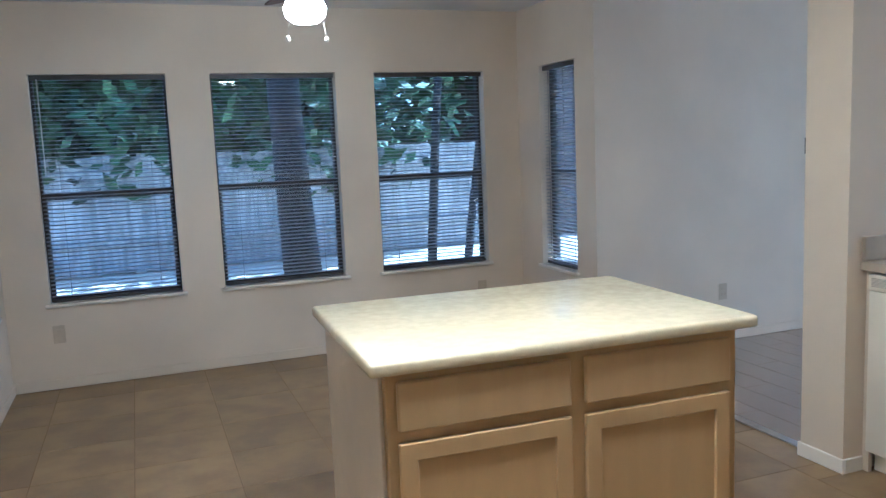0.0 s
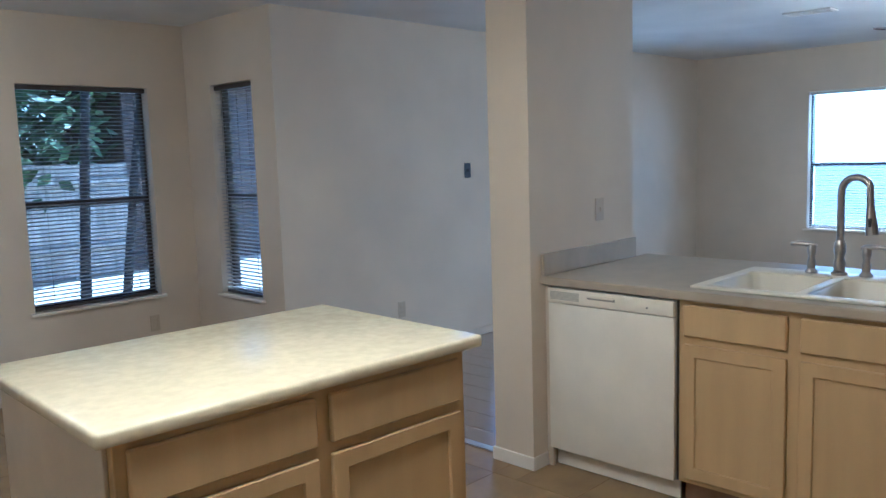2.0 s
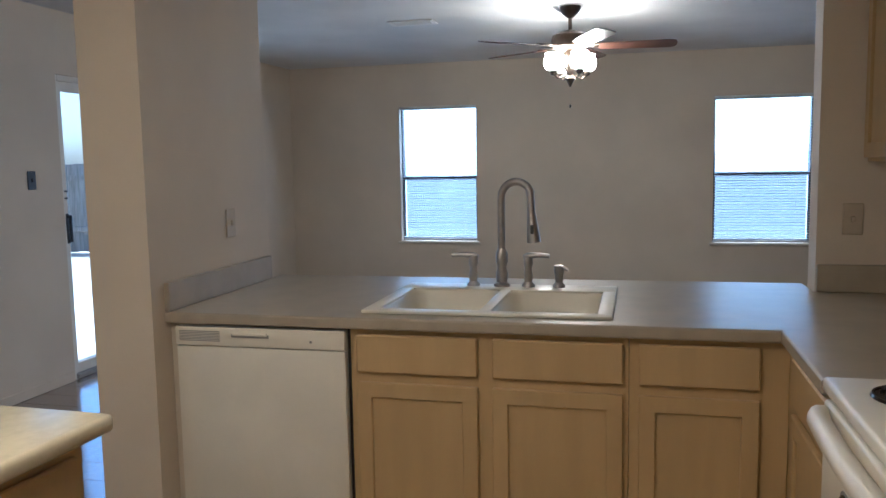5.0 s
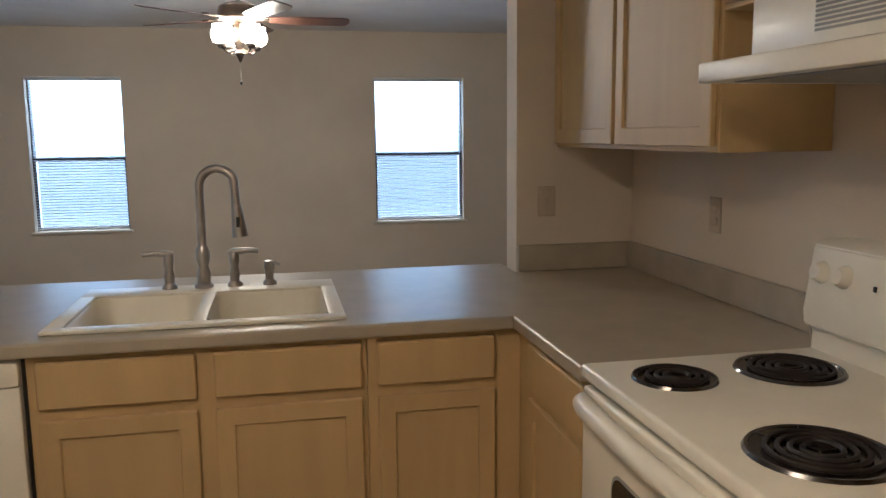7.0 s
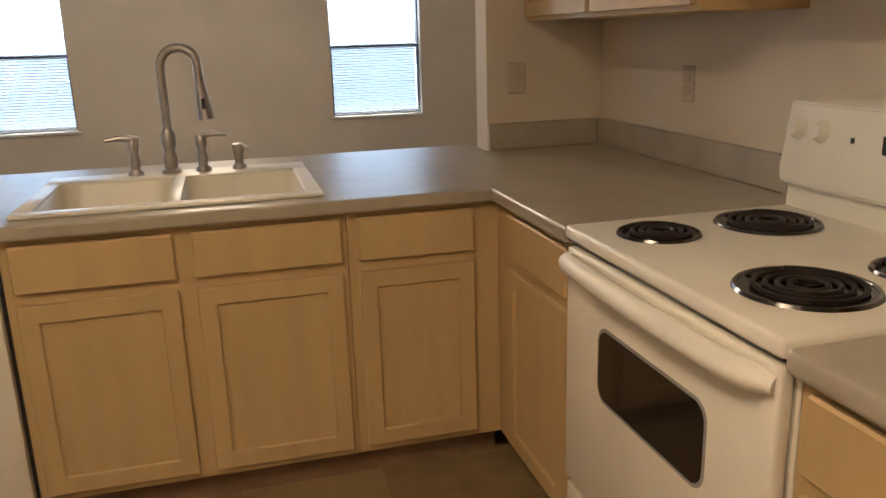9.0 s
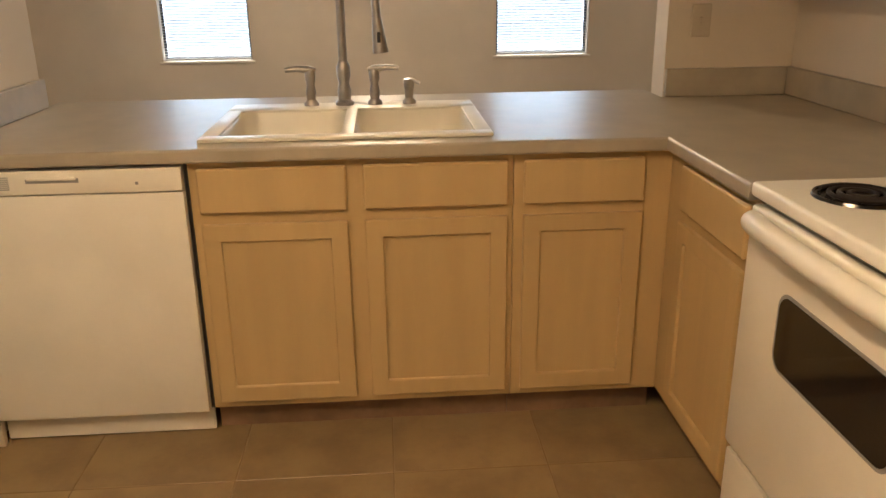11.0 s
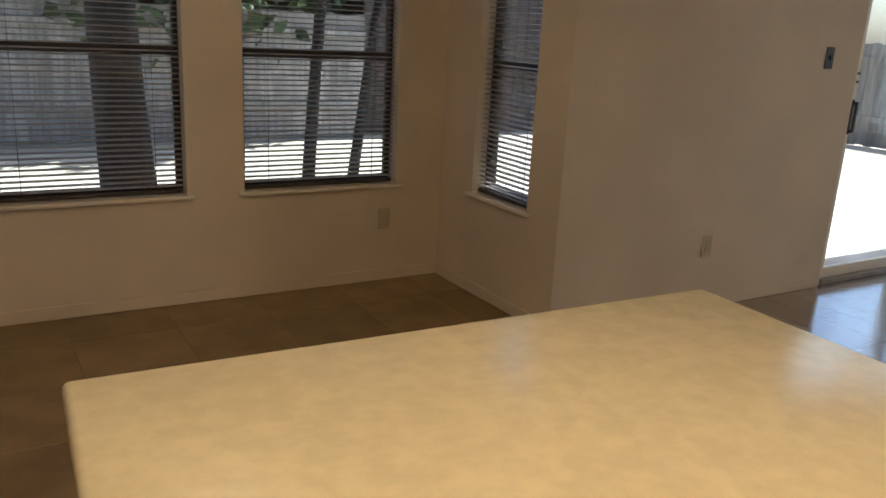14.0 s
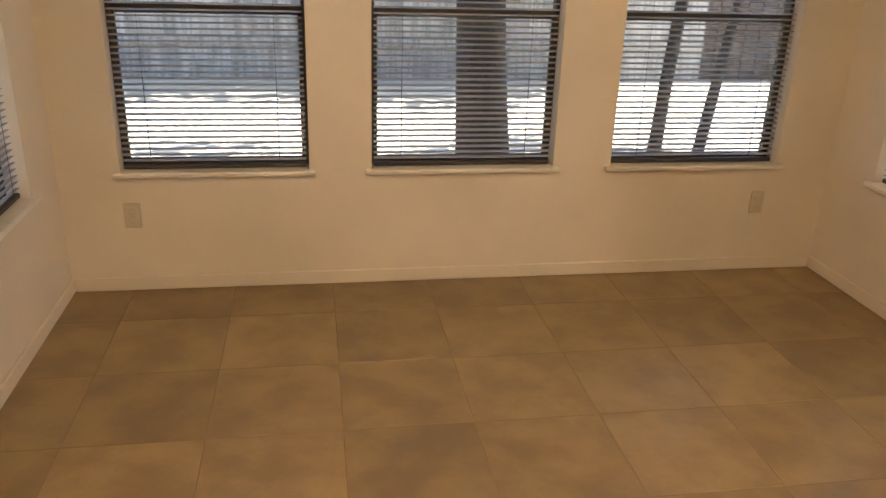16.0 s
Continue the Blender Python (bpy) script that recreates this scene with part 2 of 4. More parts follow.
def ring(place, u0, u1, z0, z1, su, sz, d0, d1, bev=0.003):
    """A flat rectangular frame in one piece; place turns (u, d, z) into a point."""
    bm = bmesh.new()
    loops = []
    for d in (d0, d1):
        for a, b in ((0, 0), (su, sz)):
            loops.append([bm.verts.new(place(u, d, z)) for u, z in ((u0 + a, z0 + b), (u1 - a, z0 + b), (u1 - a, z1 - b), (u0 + a, z1 - b))])
    o0, i0, o1, i1 = loops
    for k in range(4):
        n = (k + 1) % 4
        for p, q in ((o0, i0), (o1, i1), (o0, o1), (i0, i1)):
            bm.faces.new((p[k], p[n], q[n], q[k]))
    bmesh.ops.recalc_face_normals(bm, faces=bm.faces)
    if bev:
        flat = [e for e in bm.edges if len(e.link_faces) == 2 and e.link_faces[0].normal.dot(e.link_faces[1].normal) < 0.5]
        bmesh.ops.bevel(bm, geom=flat, offset=bev, segments=1, affect="EDGES")
    return bm


def putter(axis, face, sign):
    def put(u0, u1, d0, d1, z0, z1, bev=0.0, bm=None):
        lo, hi = sorted((face + sign * d0, face + sign * d1))
        lo_u, hi_u = sorted((u0, u1))
        return box(lo_u, hi_u, lo, hi, z0, z1, bev, bm) if axis == "x" else box(lo, hi, lo_u, hi_u, z0, z1, bev, bm)
    put.place = lambda u, d, z: (u, face + sign * d, z) if axis == "x" else (face + sign * d, u, z)
    return put


# ---- the plan ----
CEIL = 2.44
NOOK_W, NOOK_E, NOOK_N = -3.655, -0.030, 3.147
HALL_N = 2.057
LIV_E = 5.663
KIT_S = -2.738
END_W, END_E = 0.71, 0.84
END_N = -2.257
STUB_W, STUB_E, STUB_N = -0.108, 0.785, 0.232
SILL_Z, HEAD_Z = 0.552, 2.0
LIV_SILL = 0.585
ROOM_S = -5.0
W1, W2, W3 = (-3.395, -2.585), (-2.306, -1.455), (-1.173, -0.32)
W4 = (2.305, 2.81)
E1, E2 = (0.01, 0.835), (-3.215, -2.32)
DOOR = (2.03, 3.93)
T = 0.15
# where the tile ends and the laminate begins
SEAM = NOOK_E

wall("wall_nook_north", "x", NOOK_N, NOOK_N + T, NOOK_W - T, NOOK_E + T, 0, CEIL, [(*w, SILL_Z, HEAD_Z) for w in (W1, W2, W3)])
wall("wall_nook_east", "y", NOOK_E, NOOK_E + T, HALL_N, NOOK_N, 0, CEIL, [(*W4, SILL_Z, HEAD_Z)])
wall("wall_west", "y", NOOK_W, NOOK_W - T, ROOM_S, NOOK_N, 0, CEIL, [(*W4, SILL_Z, HEAD_Z)])
wall("wall_hall_north", "x", HALL_N, HALL_N + T, NOOK_E + T, LIV_E, 0, CEIL, [(*DOOR, 0, 2.03)])
wall("wall_living_east", "y", LIV_E, LIV_E + T, ROOM_S, HALL_N + T, 0, CEIL, [(*E1, LIV_SILL, HEAD_Z), (*E2, LIV_SILL, HEAD_Z)])
wall("wall_stub", "x", 0.0, STUB_N, STUB_W, STUB_E, 0, CEIL)
wall("wall_kitchen_end", "y", END_W, END_E, KIT_S, END_N, 0, CEIL)
wall("wall_kitchen_south", "x", KIT_S, KIT_S - T, -2.19, END_E, 0, CEIL)
wall("wall_pony", "y", 0.72, 0.80, END_N, 0.0, 0, 0.868)
wall("wall_south", "x", ROOM_S, ROOM_S - T, NOOK_W - T, LIV_E + T, 0, CEIL)

bm = box(NOOK_W - T, LIV_E + T, ROOM_S - T, HALL_N + T, CEIL, CEIL + 0.12)
box(NOOK_W - T, NOOK_E + T, HALL_N + T, NOOK_N + T, CEIL, CEIL + 0.12, bm=bm)
tagged(part("ceiling", bm, CEILING), "white textured ceiling", "ceiling", kind="structure")

# unseen roof deck and eaves, added to shade the upper part of the windows
bm = box(NOOK_W - T - 0.5, LIV_E + T + 0.6, ROOM_S - T - 0.5, HALL_N + T + 0.45, CEIL + 0.13, CEIL + 0.24)
box(NOOK_W - T - 0.5, NOOK_E + T + 0.62, HALL_N + T + 0.45, NOOK_N + T + 0.45, CEIL + 0.13, CEIL + 0.24, bm=bm)
tagged(part("roof", bm, SHEDWOOD), "unseen added roof deck with eaves that shade the windows", "roof", kind="structure")

bm = box(NOOK_W - T, SEAM, ROOM_S - T, NOOK_N, -0.12, -0.0012)
box(SEAM, 0.76, ROOM_S - T, 0.0, -0.12, -0.0012, bm=bm)
floor_tiled = tagged(part("floor_kitchen", bm, GROUT), "brown mottled ceramic tile floor with thin grout lines", "floor", kind="structure")
bm = box(SEAM, LIV_E, 0.0, HALL_N + 0.02, -0.12, -0.004)
box(0.76, LIV_E, ROOM_S - T, 0.0, -0.12, -0.004, bm=bm)
floor_wood = tagged(part("floor_living", bm, TOEKICK), "glossy dark brown laminate plank floor", "floor", kind="structure")


def skirting(x0, x1, y0, y1, material=PAINT):
    bm = box(x0, x1, y0, y1, 0, 0.066, 0.004)
    tagged(part("baseboard", bm, material), "low cream painted baseboard along the wall", "baseboard", kind="structure")


B = 0.012
skirting(NOOK_W + B, NOOK_E - B, NOOK_N - B, NOOK_N - 0.001)
skirting(NOOK_W + 0.001, NOOK_W + B, ROOM_S, NOOK_N - 0.001)
skirting(NOOK_E - B, NOOK_E - 0.001, HALL_N - B, NOOK_N - 0.001)
skirting(NOOK_E + 0.001, DOOR[0] - 0.02, HALL_N - B, HALL_N - 0.001)
skirting(DOOR[1] + 0.02, LIV_E - B, HALL_N - B, HALL_N - 0.001)
skirting(LIV_E - B, LIV_E - 0.001, ROOM_S, HALL_N - 0.001)
skirting(STUB_W - B, STUB_W - 0.001, -B, STUB_N + B, TRIM)
skirting(STUB_W, -0.004, -B, -0.001, TRIM)
skirting(STUB_W, STUB_E, STUB_N + 0.001, STUB_N + B)
bm = box(SEAM - 0.028, SEAM + 0.022, STUB_N + 0.014, HALL_N - 0.015, 0.001, 0.009, 0.003)
tagged(part("trim_threshold", bm, NICKEL), "thin dark transition strip between tile and laminate", "trim", kind="structure")


# ---- windows and blinds ----
def slat_mesh(length, along, material):
    """A thin crowned slat, tilted a little, running along x or y; its room side lies towards minus."""
    bm = bmesh.new()
    prof = []
    for k in range(5):
        s = -0.0125 + 0.00625 * k
        prof.append((s, 0.0016 * (1 - (s / 0.0125) ** 2) + 0.20 * s))
    ring = [(s, h + 0.0004) for s, h in prof] + [(s, h - 0.0004) for s, h in reversed(prof)]
    ends = []
    for u in (-length / 2, length / 2):
        ends.append([bm.verts.new((u, s, h) if along == "x" else (s, u, h)) for s, h in ring])
    n = len(ring)
    for k in range(n):
        bm.faces.new((ends[0][k], ends[0][(k + 1) % n], ends[1][(k + 1) % n], ends[1][k]))
    bm.faces.new(ends[0])
    bm.faces.new(ends[1])
    return mesh_of("slat", bm, material)


SLATS = {}


def window(number, axis, face, sign, u0, u1, screen=False, wand=True, sill=SILL_Z):
    """A single-hung window in a wall: sign is the way out of the room. Its blind is a thing of its own."""
    def b(a0, a1, d0, d1, z0, z1, bev=0.0, bm=None):
        d0, d1 = face + sign * d0, face + sign * d1
        lo, hi = min(d0, d1), max(d0, d1)
        return box(a0, a1, lo, hi, z0, z1, bev, bm) if axis == "x" else box(lo, hi, a0, a1, z0, z1, bev, bm)

    mid = (u0 + u1) / 2
    at = (mid, face, sill) if axis == "x" else (face, mid, sill)
    win = thing(f"window_{number}", at, "single-hung window with a dark bronze frame and pale sill", "window", kind="structure")
    zm = sill + 0.472 * (HEAD_Z - sill)
    place = putter(axis, face, sign).place
    fw = 0.014 if screen else 0.019
    bm = ring(place, u0, u1, sill, HEAD_Z, fw, fw, 0.085, 0.145)
    part("window_frame", bm, BRONZE, win)
    part("meeting_rail", b(u0 + fw + 0.0005, u1 - fw - 0.0005, 0.113, 0.13, zm - 0.022, zm + 0.022, 0.003), BRONZE, win)
    bm = ring(place, u0 + fw + 0.0005, u1 - fw - 0.0005, sill + fw + 0.0005, zm + 0.02, 0.010 if screen else 0.012, 0.018 if screen else 0.022, 0.088, 0.112, 0.002)
    part("sash", bm, BRONZE, win)
    for d, z0, z1 in ((0.098, sill + 0.046, zm - 0.008), (0.125, zm + 0.0225, HEAD_Z - fw - 0.0005)):
        g = part("pane", b(u0 + 0.028, u1 - 0.028, d, d + 0.004, z0, z1), GLASS, win)
        g.visible_shadow = False
    if screen:
        g = part("insect_screen", b(u0 + 0.03, u1 - 0.03, 0.135, 0.1355, sill + 0.03, zm), SCREEN, win)
        g.visible_shadow = False
    part("window_sill", b(u0 - 0.03, u1 + 0.03, -0.028, 0.082, sill - 0.018, sill + 0.004, 0.005), SILL, win)
    blind = thing("window_blind", at, "open white mini blind hanging in the window recess" if screen else "open dark mini blind hanging in the window recess", "blind", group="mini blinds in the windows")
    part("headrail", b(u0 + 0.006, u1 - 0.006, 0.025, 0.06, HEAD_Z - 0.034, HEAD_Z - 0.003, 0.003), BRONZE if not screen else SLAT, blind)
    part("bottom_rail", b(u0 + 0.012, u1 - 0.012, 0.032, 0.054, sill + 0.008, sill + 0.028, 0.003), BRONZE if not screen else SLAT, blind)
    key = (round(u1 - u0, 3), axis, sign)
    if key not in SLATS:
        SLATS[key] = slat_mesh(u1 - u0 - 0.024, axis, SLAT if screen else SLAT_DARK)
    z = sill + 0.045
    while z < HEAD_Z - 0.045:
        piece("slat", SLATS[key], (mid, face + sign * 0.043, z) if axis == "x" else (face + sign * 0.043, mid, z), blind)
        z += 0.0255
    for f in (0.16, 0.84):
        a = u0 + f * (u1 - u0)
        part("ladder_cord", b(a - 0.0012, a + 0.0012, 0.0295, 0.031, sill + 0.02, HEAD_Z - 0.03), CORD if screen else BRONZE, blind)
    if wand:
        a = u0 + 0.05
        p = (a, face + sign * 0.018) if axis == "x" else (face + sign * 0.018, a)
        part("tilt_wand", rod((*p, HEAD_Z - 0.62), (*p, HEAD_Z - 0.03), 0.004, 0.004, 6), CORD, blind)


window(1, "x", NOOK_N, 1, *W1)
window(2, "x", NOOK_N, 1, *W2, wand=False)
window(3, "x", NOOK_N, 1, *W3, wand=False)
window(4, "y", NOOK_E, 1, *W4, wand=False)
window(5, "y", NOOK_W, -1, *W4, wand=False)
window(6, "y", LIV_E, 1, *E1, screen=True, wand=False, sill=LIV_SILL)
window(7, "y", LIV_E, 1, *E2, screen=True, wand=False, sill=LIV_SILL)


# ---- sliding door ----
def sliding_door():
    x0, x1 = DOOR
    xm = (x0 + x1) / 2
    y = HALL_N
    d = thing("door_1", (xm, y, 0), "sliding glass patio door with a pale metal frame and black pull", "door", kind="structure")
    bm = box(x0, x0 + 0.04, y + 0.02, y + 0.14, 0, 2.03, 0.003)
    box(x1 - 0.04, x1, y + 0.02, y + 0.14, 0, 2.03, 0.003, bm)
    box(x0 + 0.04, x1 - 0.04, y + 0.02, y + 0.14, 1.99, 2.03, 0.003, bm)
    part("door_frame", bm, TRIM, d)
    part("threshold", box(x0 + 0.04, x1 - 0.04, y + 0.002, y + 0.14, 0.0, 0.03, 0.004), VENT, d)
    for a, b, yy in ((x0 + 0.04, xm + 0.03, y + 0.04), (xm - 0.03, x1 - 0.04, y + 0.09)):
        bm = ring(lambda u, d, z: (u, d, z), a, b, 0.03, 1.99, 0.05, 0.065, yy, yy + 0.035)
        p = part("sliding_panel", bm, TRIM, d)
        g = part("pane", box(a + 0.045, b - 0.045, yy + 0.014, yy + 0.02, 0.095, 1.935), GLASS, p)
        g.visible_shadow = False
    a = x0 + 0.065
    bm = box(a - 0.014, a + 0.014, y + 0.028, y + 0.04, 0.92, 1.12, 0.003)
    box(a - 0.01, a + 0.01, y + 0.0, y + 0.014, 0.93, 1.11, 0.004, bm)
    box(a - 0.008, a + 0.008, y + 0.01, y + 0.03, 0.93, 0.95, 0.002, bm)
    box(a - 0.008, a + 0.008, y + 0.01, y + 0.03, 1.09, 1.11, 0.002, bm)
    part("door_handle", bm, BLACK, d, "black pull handle")
    bm = box(a - 0.020, a + 0.020, y + 0.030, y + 0.040, 1.215, 1.228, 0.002)
    box(a - 0.020, a + 0.020, y + 0.030, y + 0.040, 1.262, 1.275, 0.002, bm)
    part("door_latch", bm, BLACK, d, "small dark latch plate")


sliding_door()


# ---- outlets and switches ----
def outlet(x, y, z, normal, material=PLATE, switch=False, label=""):
    """A wall plate; normal is one of +x, -x, +y, -y."""
    ax, sg = normal[1], 1 if normal[0] == "+" else -1

    def b(u0, u1, d0, d1, z0, z1, bev=0.0, bm=None):
        if ax == "y":
            lo, hi = sorted((y + sg * d0, y + sg * d1))
            return box(x + u0, x + u1, lo, hi, z + z0, z + z1, bev, bm)
        lo, hi = sorted((x + sg * d0, x + sg * d1))
        return box(lo, hi, y + u0, y + u1, z + z0, z + z1, bev, bm)

    o = thing("light_switch" if switch else "wall_outlet", (x, y, z), label or ("beige switch plate on the wall" if switch else "beige duplex outlet plate on the wall"), "switch" if switch else "outlet")
    part("plate", b(-0.036, 0.036, 0.0005, 0.006, -0.058, 0.058, 0.003), material, o)
    if switch:
        part("toggle", b(-0.006, 0.006, 0.006, 0.016, -0.012, 0.012, 0.002), material, o)
    else:
        for k in (-0.02, 0.02):
            part("socket", b(-0.016, 0.016, 0.006, 0.008, k - 0.013, k + 0.013, 0.003), material, o)
    return o


outlet(-3.362, NOOK_N, 0.358, "-y")
outlet(-0.386, NOOK_N, 0.358, "-y")
outlet(0.992, HALL_N, 0.353, "-y")
outlet(0.458, 0.0, 1.187, "-y", switch=True)
outlet(END_W, -2.378, 1.183, "-x", switch=True)
outlet(0.085, KIT_S, 1.178, "+y")
outlet(1.755, HALL_N, 1.349, "-y", BLACK, True, "dark switch plate on the hall wall beside the patio door")


# ---- cabinets ----
def rounded(place, u0, u1, z0, z1, r, d0, d1):
    """A plate with rounded corners."""
    bm = bmesh.new()
    rim = []
    for cu, cz, s in ((u1 - r, z1 - r, 0), (u0 + r, z1 - r, 90), (u0 + r, z0 + r, 180), (u1 - r, z0 + r, 270)):
        rim += [(cu + r * math.cos(radians(s + 15 * k)), cz + r * math.sin(radians(s + 15 * k))) for k in range(7)]
    a = [bm.verts.new(place(u, d0, z)) for u, z in rim]
    b = [bm.verts.new(place(u, d1, z)) for u, z in rim]
    for k in range(len(rim)):
        n = (k + 1) % len(rim)
        bm.faces.new((a[k], a[n], b[n], b[k]))
    bm.faces.new(a)
    bm.faces.new(b)
    return bm


def frame_door(u0, u1, z0, z1, put, parent, name="door"):
    """A recessed-panel door. put(u0,u1,d0,d1,z0,z1,bev,bm) lays a box with its depth d out of the cabinet's face."""
    s = 0.052
    bm = ring(put.place, u0, u1, z0, z1, s, s, 0.001, 0.019)
    d = part(name, bm, MAPLE, parent)
    part("panel", put(u0 + s - 0.004, u1 - s + 0.004, 0.002, 0.009, z0 + s - 0.004, z1 - s + 0.004), MAPLE, d)
    return d


def base_cabinet(axis, face, sign, u0, u1, depth, fronts, label, toe=True, top=0.868):
    """A base unit; fronts are the (u0, u1) of each drawer over each door."""
    put = putter(axis, face, sign)
    mid = (u0 + u1) / 2
    at = (mid, face - sign * depth / 2, 0) if axis == "x" else (face - sign * depth / 2, mid, 0)
    c = thing("base_cabinet", at, label, "cabinet", group="kitchen base cabinets")
    part("body", put(u0, u1, -depth, -0.02, 0.10, top, 0.002), MAPLE, c)
    part("face_frame", put(u0, u1, -0.0199, 0.0, 0.10, 0.868, 0.001), MAPLE, c)
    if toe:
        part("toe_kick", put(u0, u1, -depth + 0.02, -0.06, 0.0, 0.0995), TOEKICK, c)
    for a, b in fronts:
        part("drawer_front", put(a, b, 0.001, 0.020, 0.722, 0.852, 0.005), MAPLE, c)
        frame_door(a, b, 0.125, 0.690, put, c)
    return c


base_cabinet("y", 0.0, -1, -1.588, -0.676, 0.60, [(-1.112, -0.70), (-1.572, -1.160)], "light maple sink base cabinet with two doors", top=0.70)
base_cabinet("y", 0.0, -1, -2.053, -1.590, 0.60, [(-1.970, -1.618)], "light maple base cabinet with one drawer and door")
base_cabinet("x", -2.055, 1, -0.565, 0.02, 0.60, [(-0.535, -0.12)], "light maple corner base cabinet beside the stove")
base_cabinet("x", -2.055, 1, -1.90, -1.345, 0.60, [(-1.87, -1.375)], "light maple base cabinet beside the stove")


# ---- worktops ----
def slab(rects, holes, z0, z1, round_edge=0.008):
    """One level slab, the union of rectangles less the holes, with rounded top edges."""
    xs = sorted({v for r in (*rects, *holes) for v in r[:2]})
    ys = sorted({v for r in (*rects, *holes) for v in r[2:]})

    def solid(i, j):
        if not (0 <= i < len(xs) - 1 and 0 <= j < len(ys) - 1):
            return False
        x, y = (xs[i] + xs[i + 1]) / 2, (ys[j] + ys[j + 1]) / 2
        inside = [r[0] < x < r[1] and r[2] < y < r[3] for r in rects]
        return any(inside) and not any(r[0] < x < r[1] and r[2] < y < r[3] for r in holes)

    bm, made = bmesh.new(), {}

    def v(*p):
        if p not in made:
            made[p] = bm.verts.new(p)
        return made[p]

    for i in range(len(xs) - 1):
        for j in range(len(ys) - 1):
            if not solid(i, j):
                continue
            x0, x1, y0, y1 = xs[i], xs[i + 1], ys[j], ys[j + 1]
            for z in (z0, z1):
                bm.faces.new((v(x0, y0, z), v(x1, y0, z), v(x1, y1, z), v(x0, y1, z)))
            for q, r, a, c in ((i - 1, j, (x0, y0), (x0, y1)), (i + 1, j, (x1, y0), (x1, y1)), (i, j - 1, (x0, y0), (x1, y0)), (i, j + 1, (x0, y1), (x1, y1))):
                if not solid(q, r):
                    bm.faces.new((v(*a, z0), v(*c, z0), v(*c, z1), v(*a, z1)))
    bmesh.ops.recalc_face_normals(bm, faces=bm.faces)
    rim = [e for e in bm.edges if len(e.link_faces) == 2 and abs(e.link_faces[0].normal.z - e.link_faces[1].normal.z) > 0.5]
    bmesh.ops.bevel(bm, geom=rim, offset=round_edge, segments=3, affect="EDGES", profile=0.5)
    return bm


peninsula = thing("countertop", (0.43, -1.1, 0.872), "grey-beige laminate countertop with a low backsplash", "countertop")
bm = slab([(-0.037, 0.915, END_N + 0.002, -0.002), (-0.037, END_W - 0.002, KIT_S + 0.002, END_N + 0.002), (-0.565, -0.037, KIT_S + 0.002, -2.02)], [(0.075, 0.60, -1.51, -0.73)], 0.872, 0.912)
part("slab", bm, LAMINATE, peninsula)
part("backsplash", box(-0.035, STUB_E - 0.004, -0.022, -0.001, 0.913, 1.015, 0.003), LAMINATE, peninsula)
part("backsplash", box(END_W - 0.022, END_W - 0.001, KIT_S + 0.024, END_N - 0.002, 0.913, 1.015, 0.003), LAMINATE, peninsula)
part("backsplash", box(-0.565, END_W - 0.001, KIT_S + 0.001, KIT_S + 0.022, 0.913, 1.015, 0.003), LAMINATE, peninsula)
west_top = thing("countertop", (-1.62, -2.37, 0.872), "grey-beige laminate countertop beside the stove", "countertop")
part("slab", box(-1.92, -1.342, KIT_S + 0.002, -2.02, 0.872, 0.912, 0.010, None, 3), LAMINATE, west_top, soft=True)
part("backsplash", box(-1.92, -1.342, KIT_S + 0.001, KIT_S + 0.022, 0.913, 1.015, 0.003), LAMINATE, west_top)


# ---- sink and tap ----
def bowl(bm, x0, x1, y0, y1, ztop, depth, r=0.06, inset=0.03):
    """An open bowl with rounded corners, its walls leaning in."""
    def loop(grow, z, rad):
        a0, a1, b0, b1 = x0 - grow, x1 + grow, y0 - grow, y1 + grow
        out = []
        for cx, cy, s in ((a1 - rad, b1 - rad, 0), (a0 + rad, b1 - rad, 90), (a0 + rad, b0 + rad, 180), (a1 - rad, b0 + rad, 270)):
            for k in range(6):
                t = radians(s + 18 * k)
                out.append(bm.verts.new((cx + rad * math.cos(t), cy + rad * math.sin(t), z)))
        return out
    rings = [loop(0.0, ztop, r), loop(-0.008, ztop - 0.012, r), loop(-0.018, ztop - depth * 0.75, r), loop(-0.045, ztop - depth, r)]
    for a, b in zip(rings, rings[1:]):
        n = len(a)
        for k in range(n):
            bm.faces.new((a[k], a[(k + 1) % n], b[(k + 1) % n], b[k]))
    bm.faces.new(rings[-1])


def sink():
    x0, x1, y0, y1, z = 0.040, 0.672, -1.537, -0.700, 0.924
    s = thing("kitchen_sink", (0.36, -1.12, 0.912), "almond enamel double-bowl drop-in sink in the countertop", "sink")
    bm = bmesh.new()
    bx0, bx1 = 0.090, 0.530
    ym = (y0 + y1) / 2
    for a0, a1, b0, b1 in ((x0, bx0, y0, y1), (bx1, x1, y0, y1), (bx0 - 0.004, bx1 + 0.004, y0, y0 + 0.05), (bx0 - 0.004, bx1 + 0.004, y1 - 0.05, y1), (bx0 - 0.004, bx1 + 0.004, ym - 0.02, ym + 0.02)):
        box(a0, a1, b0, b1, 0.9125, z, 0.005, bm, 2)
    part("rim", bm, SINK, s, soft=True)
    for b0, b1 in ((y0 + 0.045, ym - 0.015), (ym + 0.015, y1 - 0.045)):
        bm = bmesh.new()
        bowl(bm, bx0 - 0.004, bx1 + 0.004, b0, b1, z - 0.004, 0.18)
        b = part("bowl", bm, SINK, s, soft=True)
        c = ((bx0 + bx1) / 2, (b0 + b1) / 2, z - 0.183)
        part("drain", lathe([(0.0, 0.0), (0.03, 0.0), (0.042, 0.004), (0.045, 0.0)], c, 20), NICKEL, b, "metal drain")


sink()


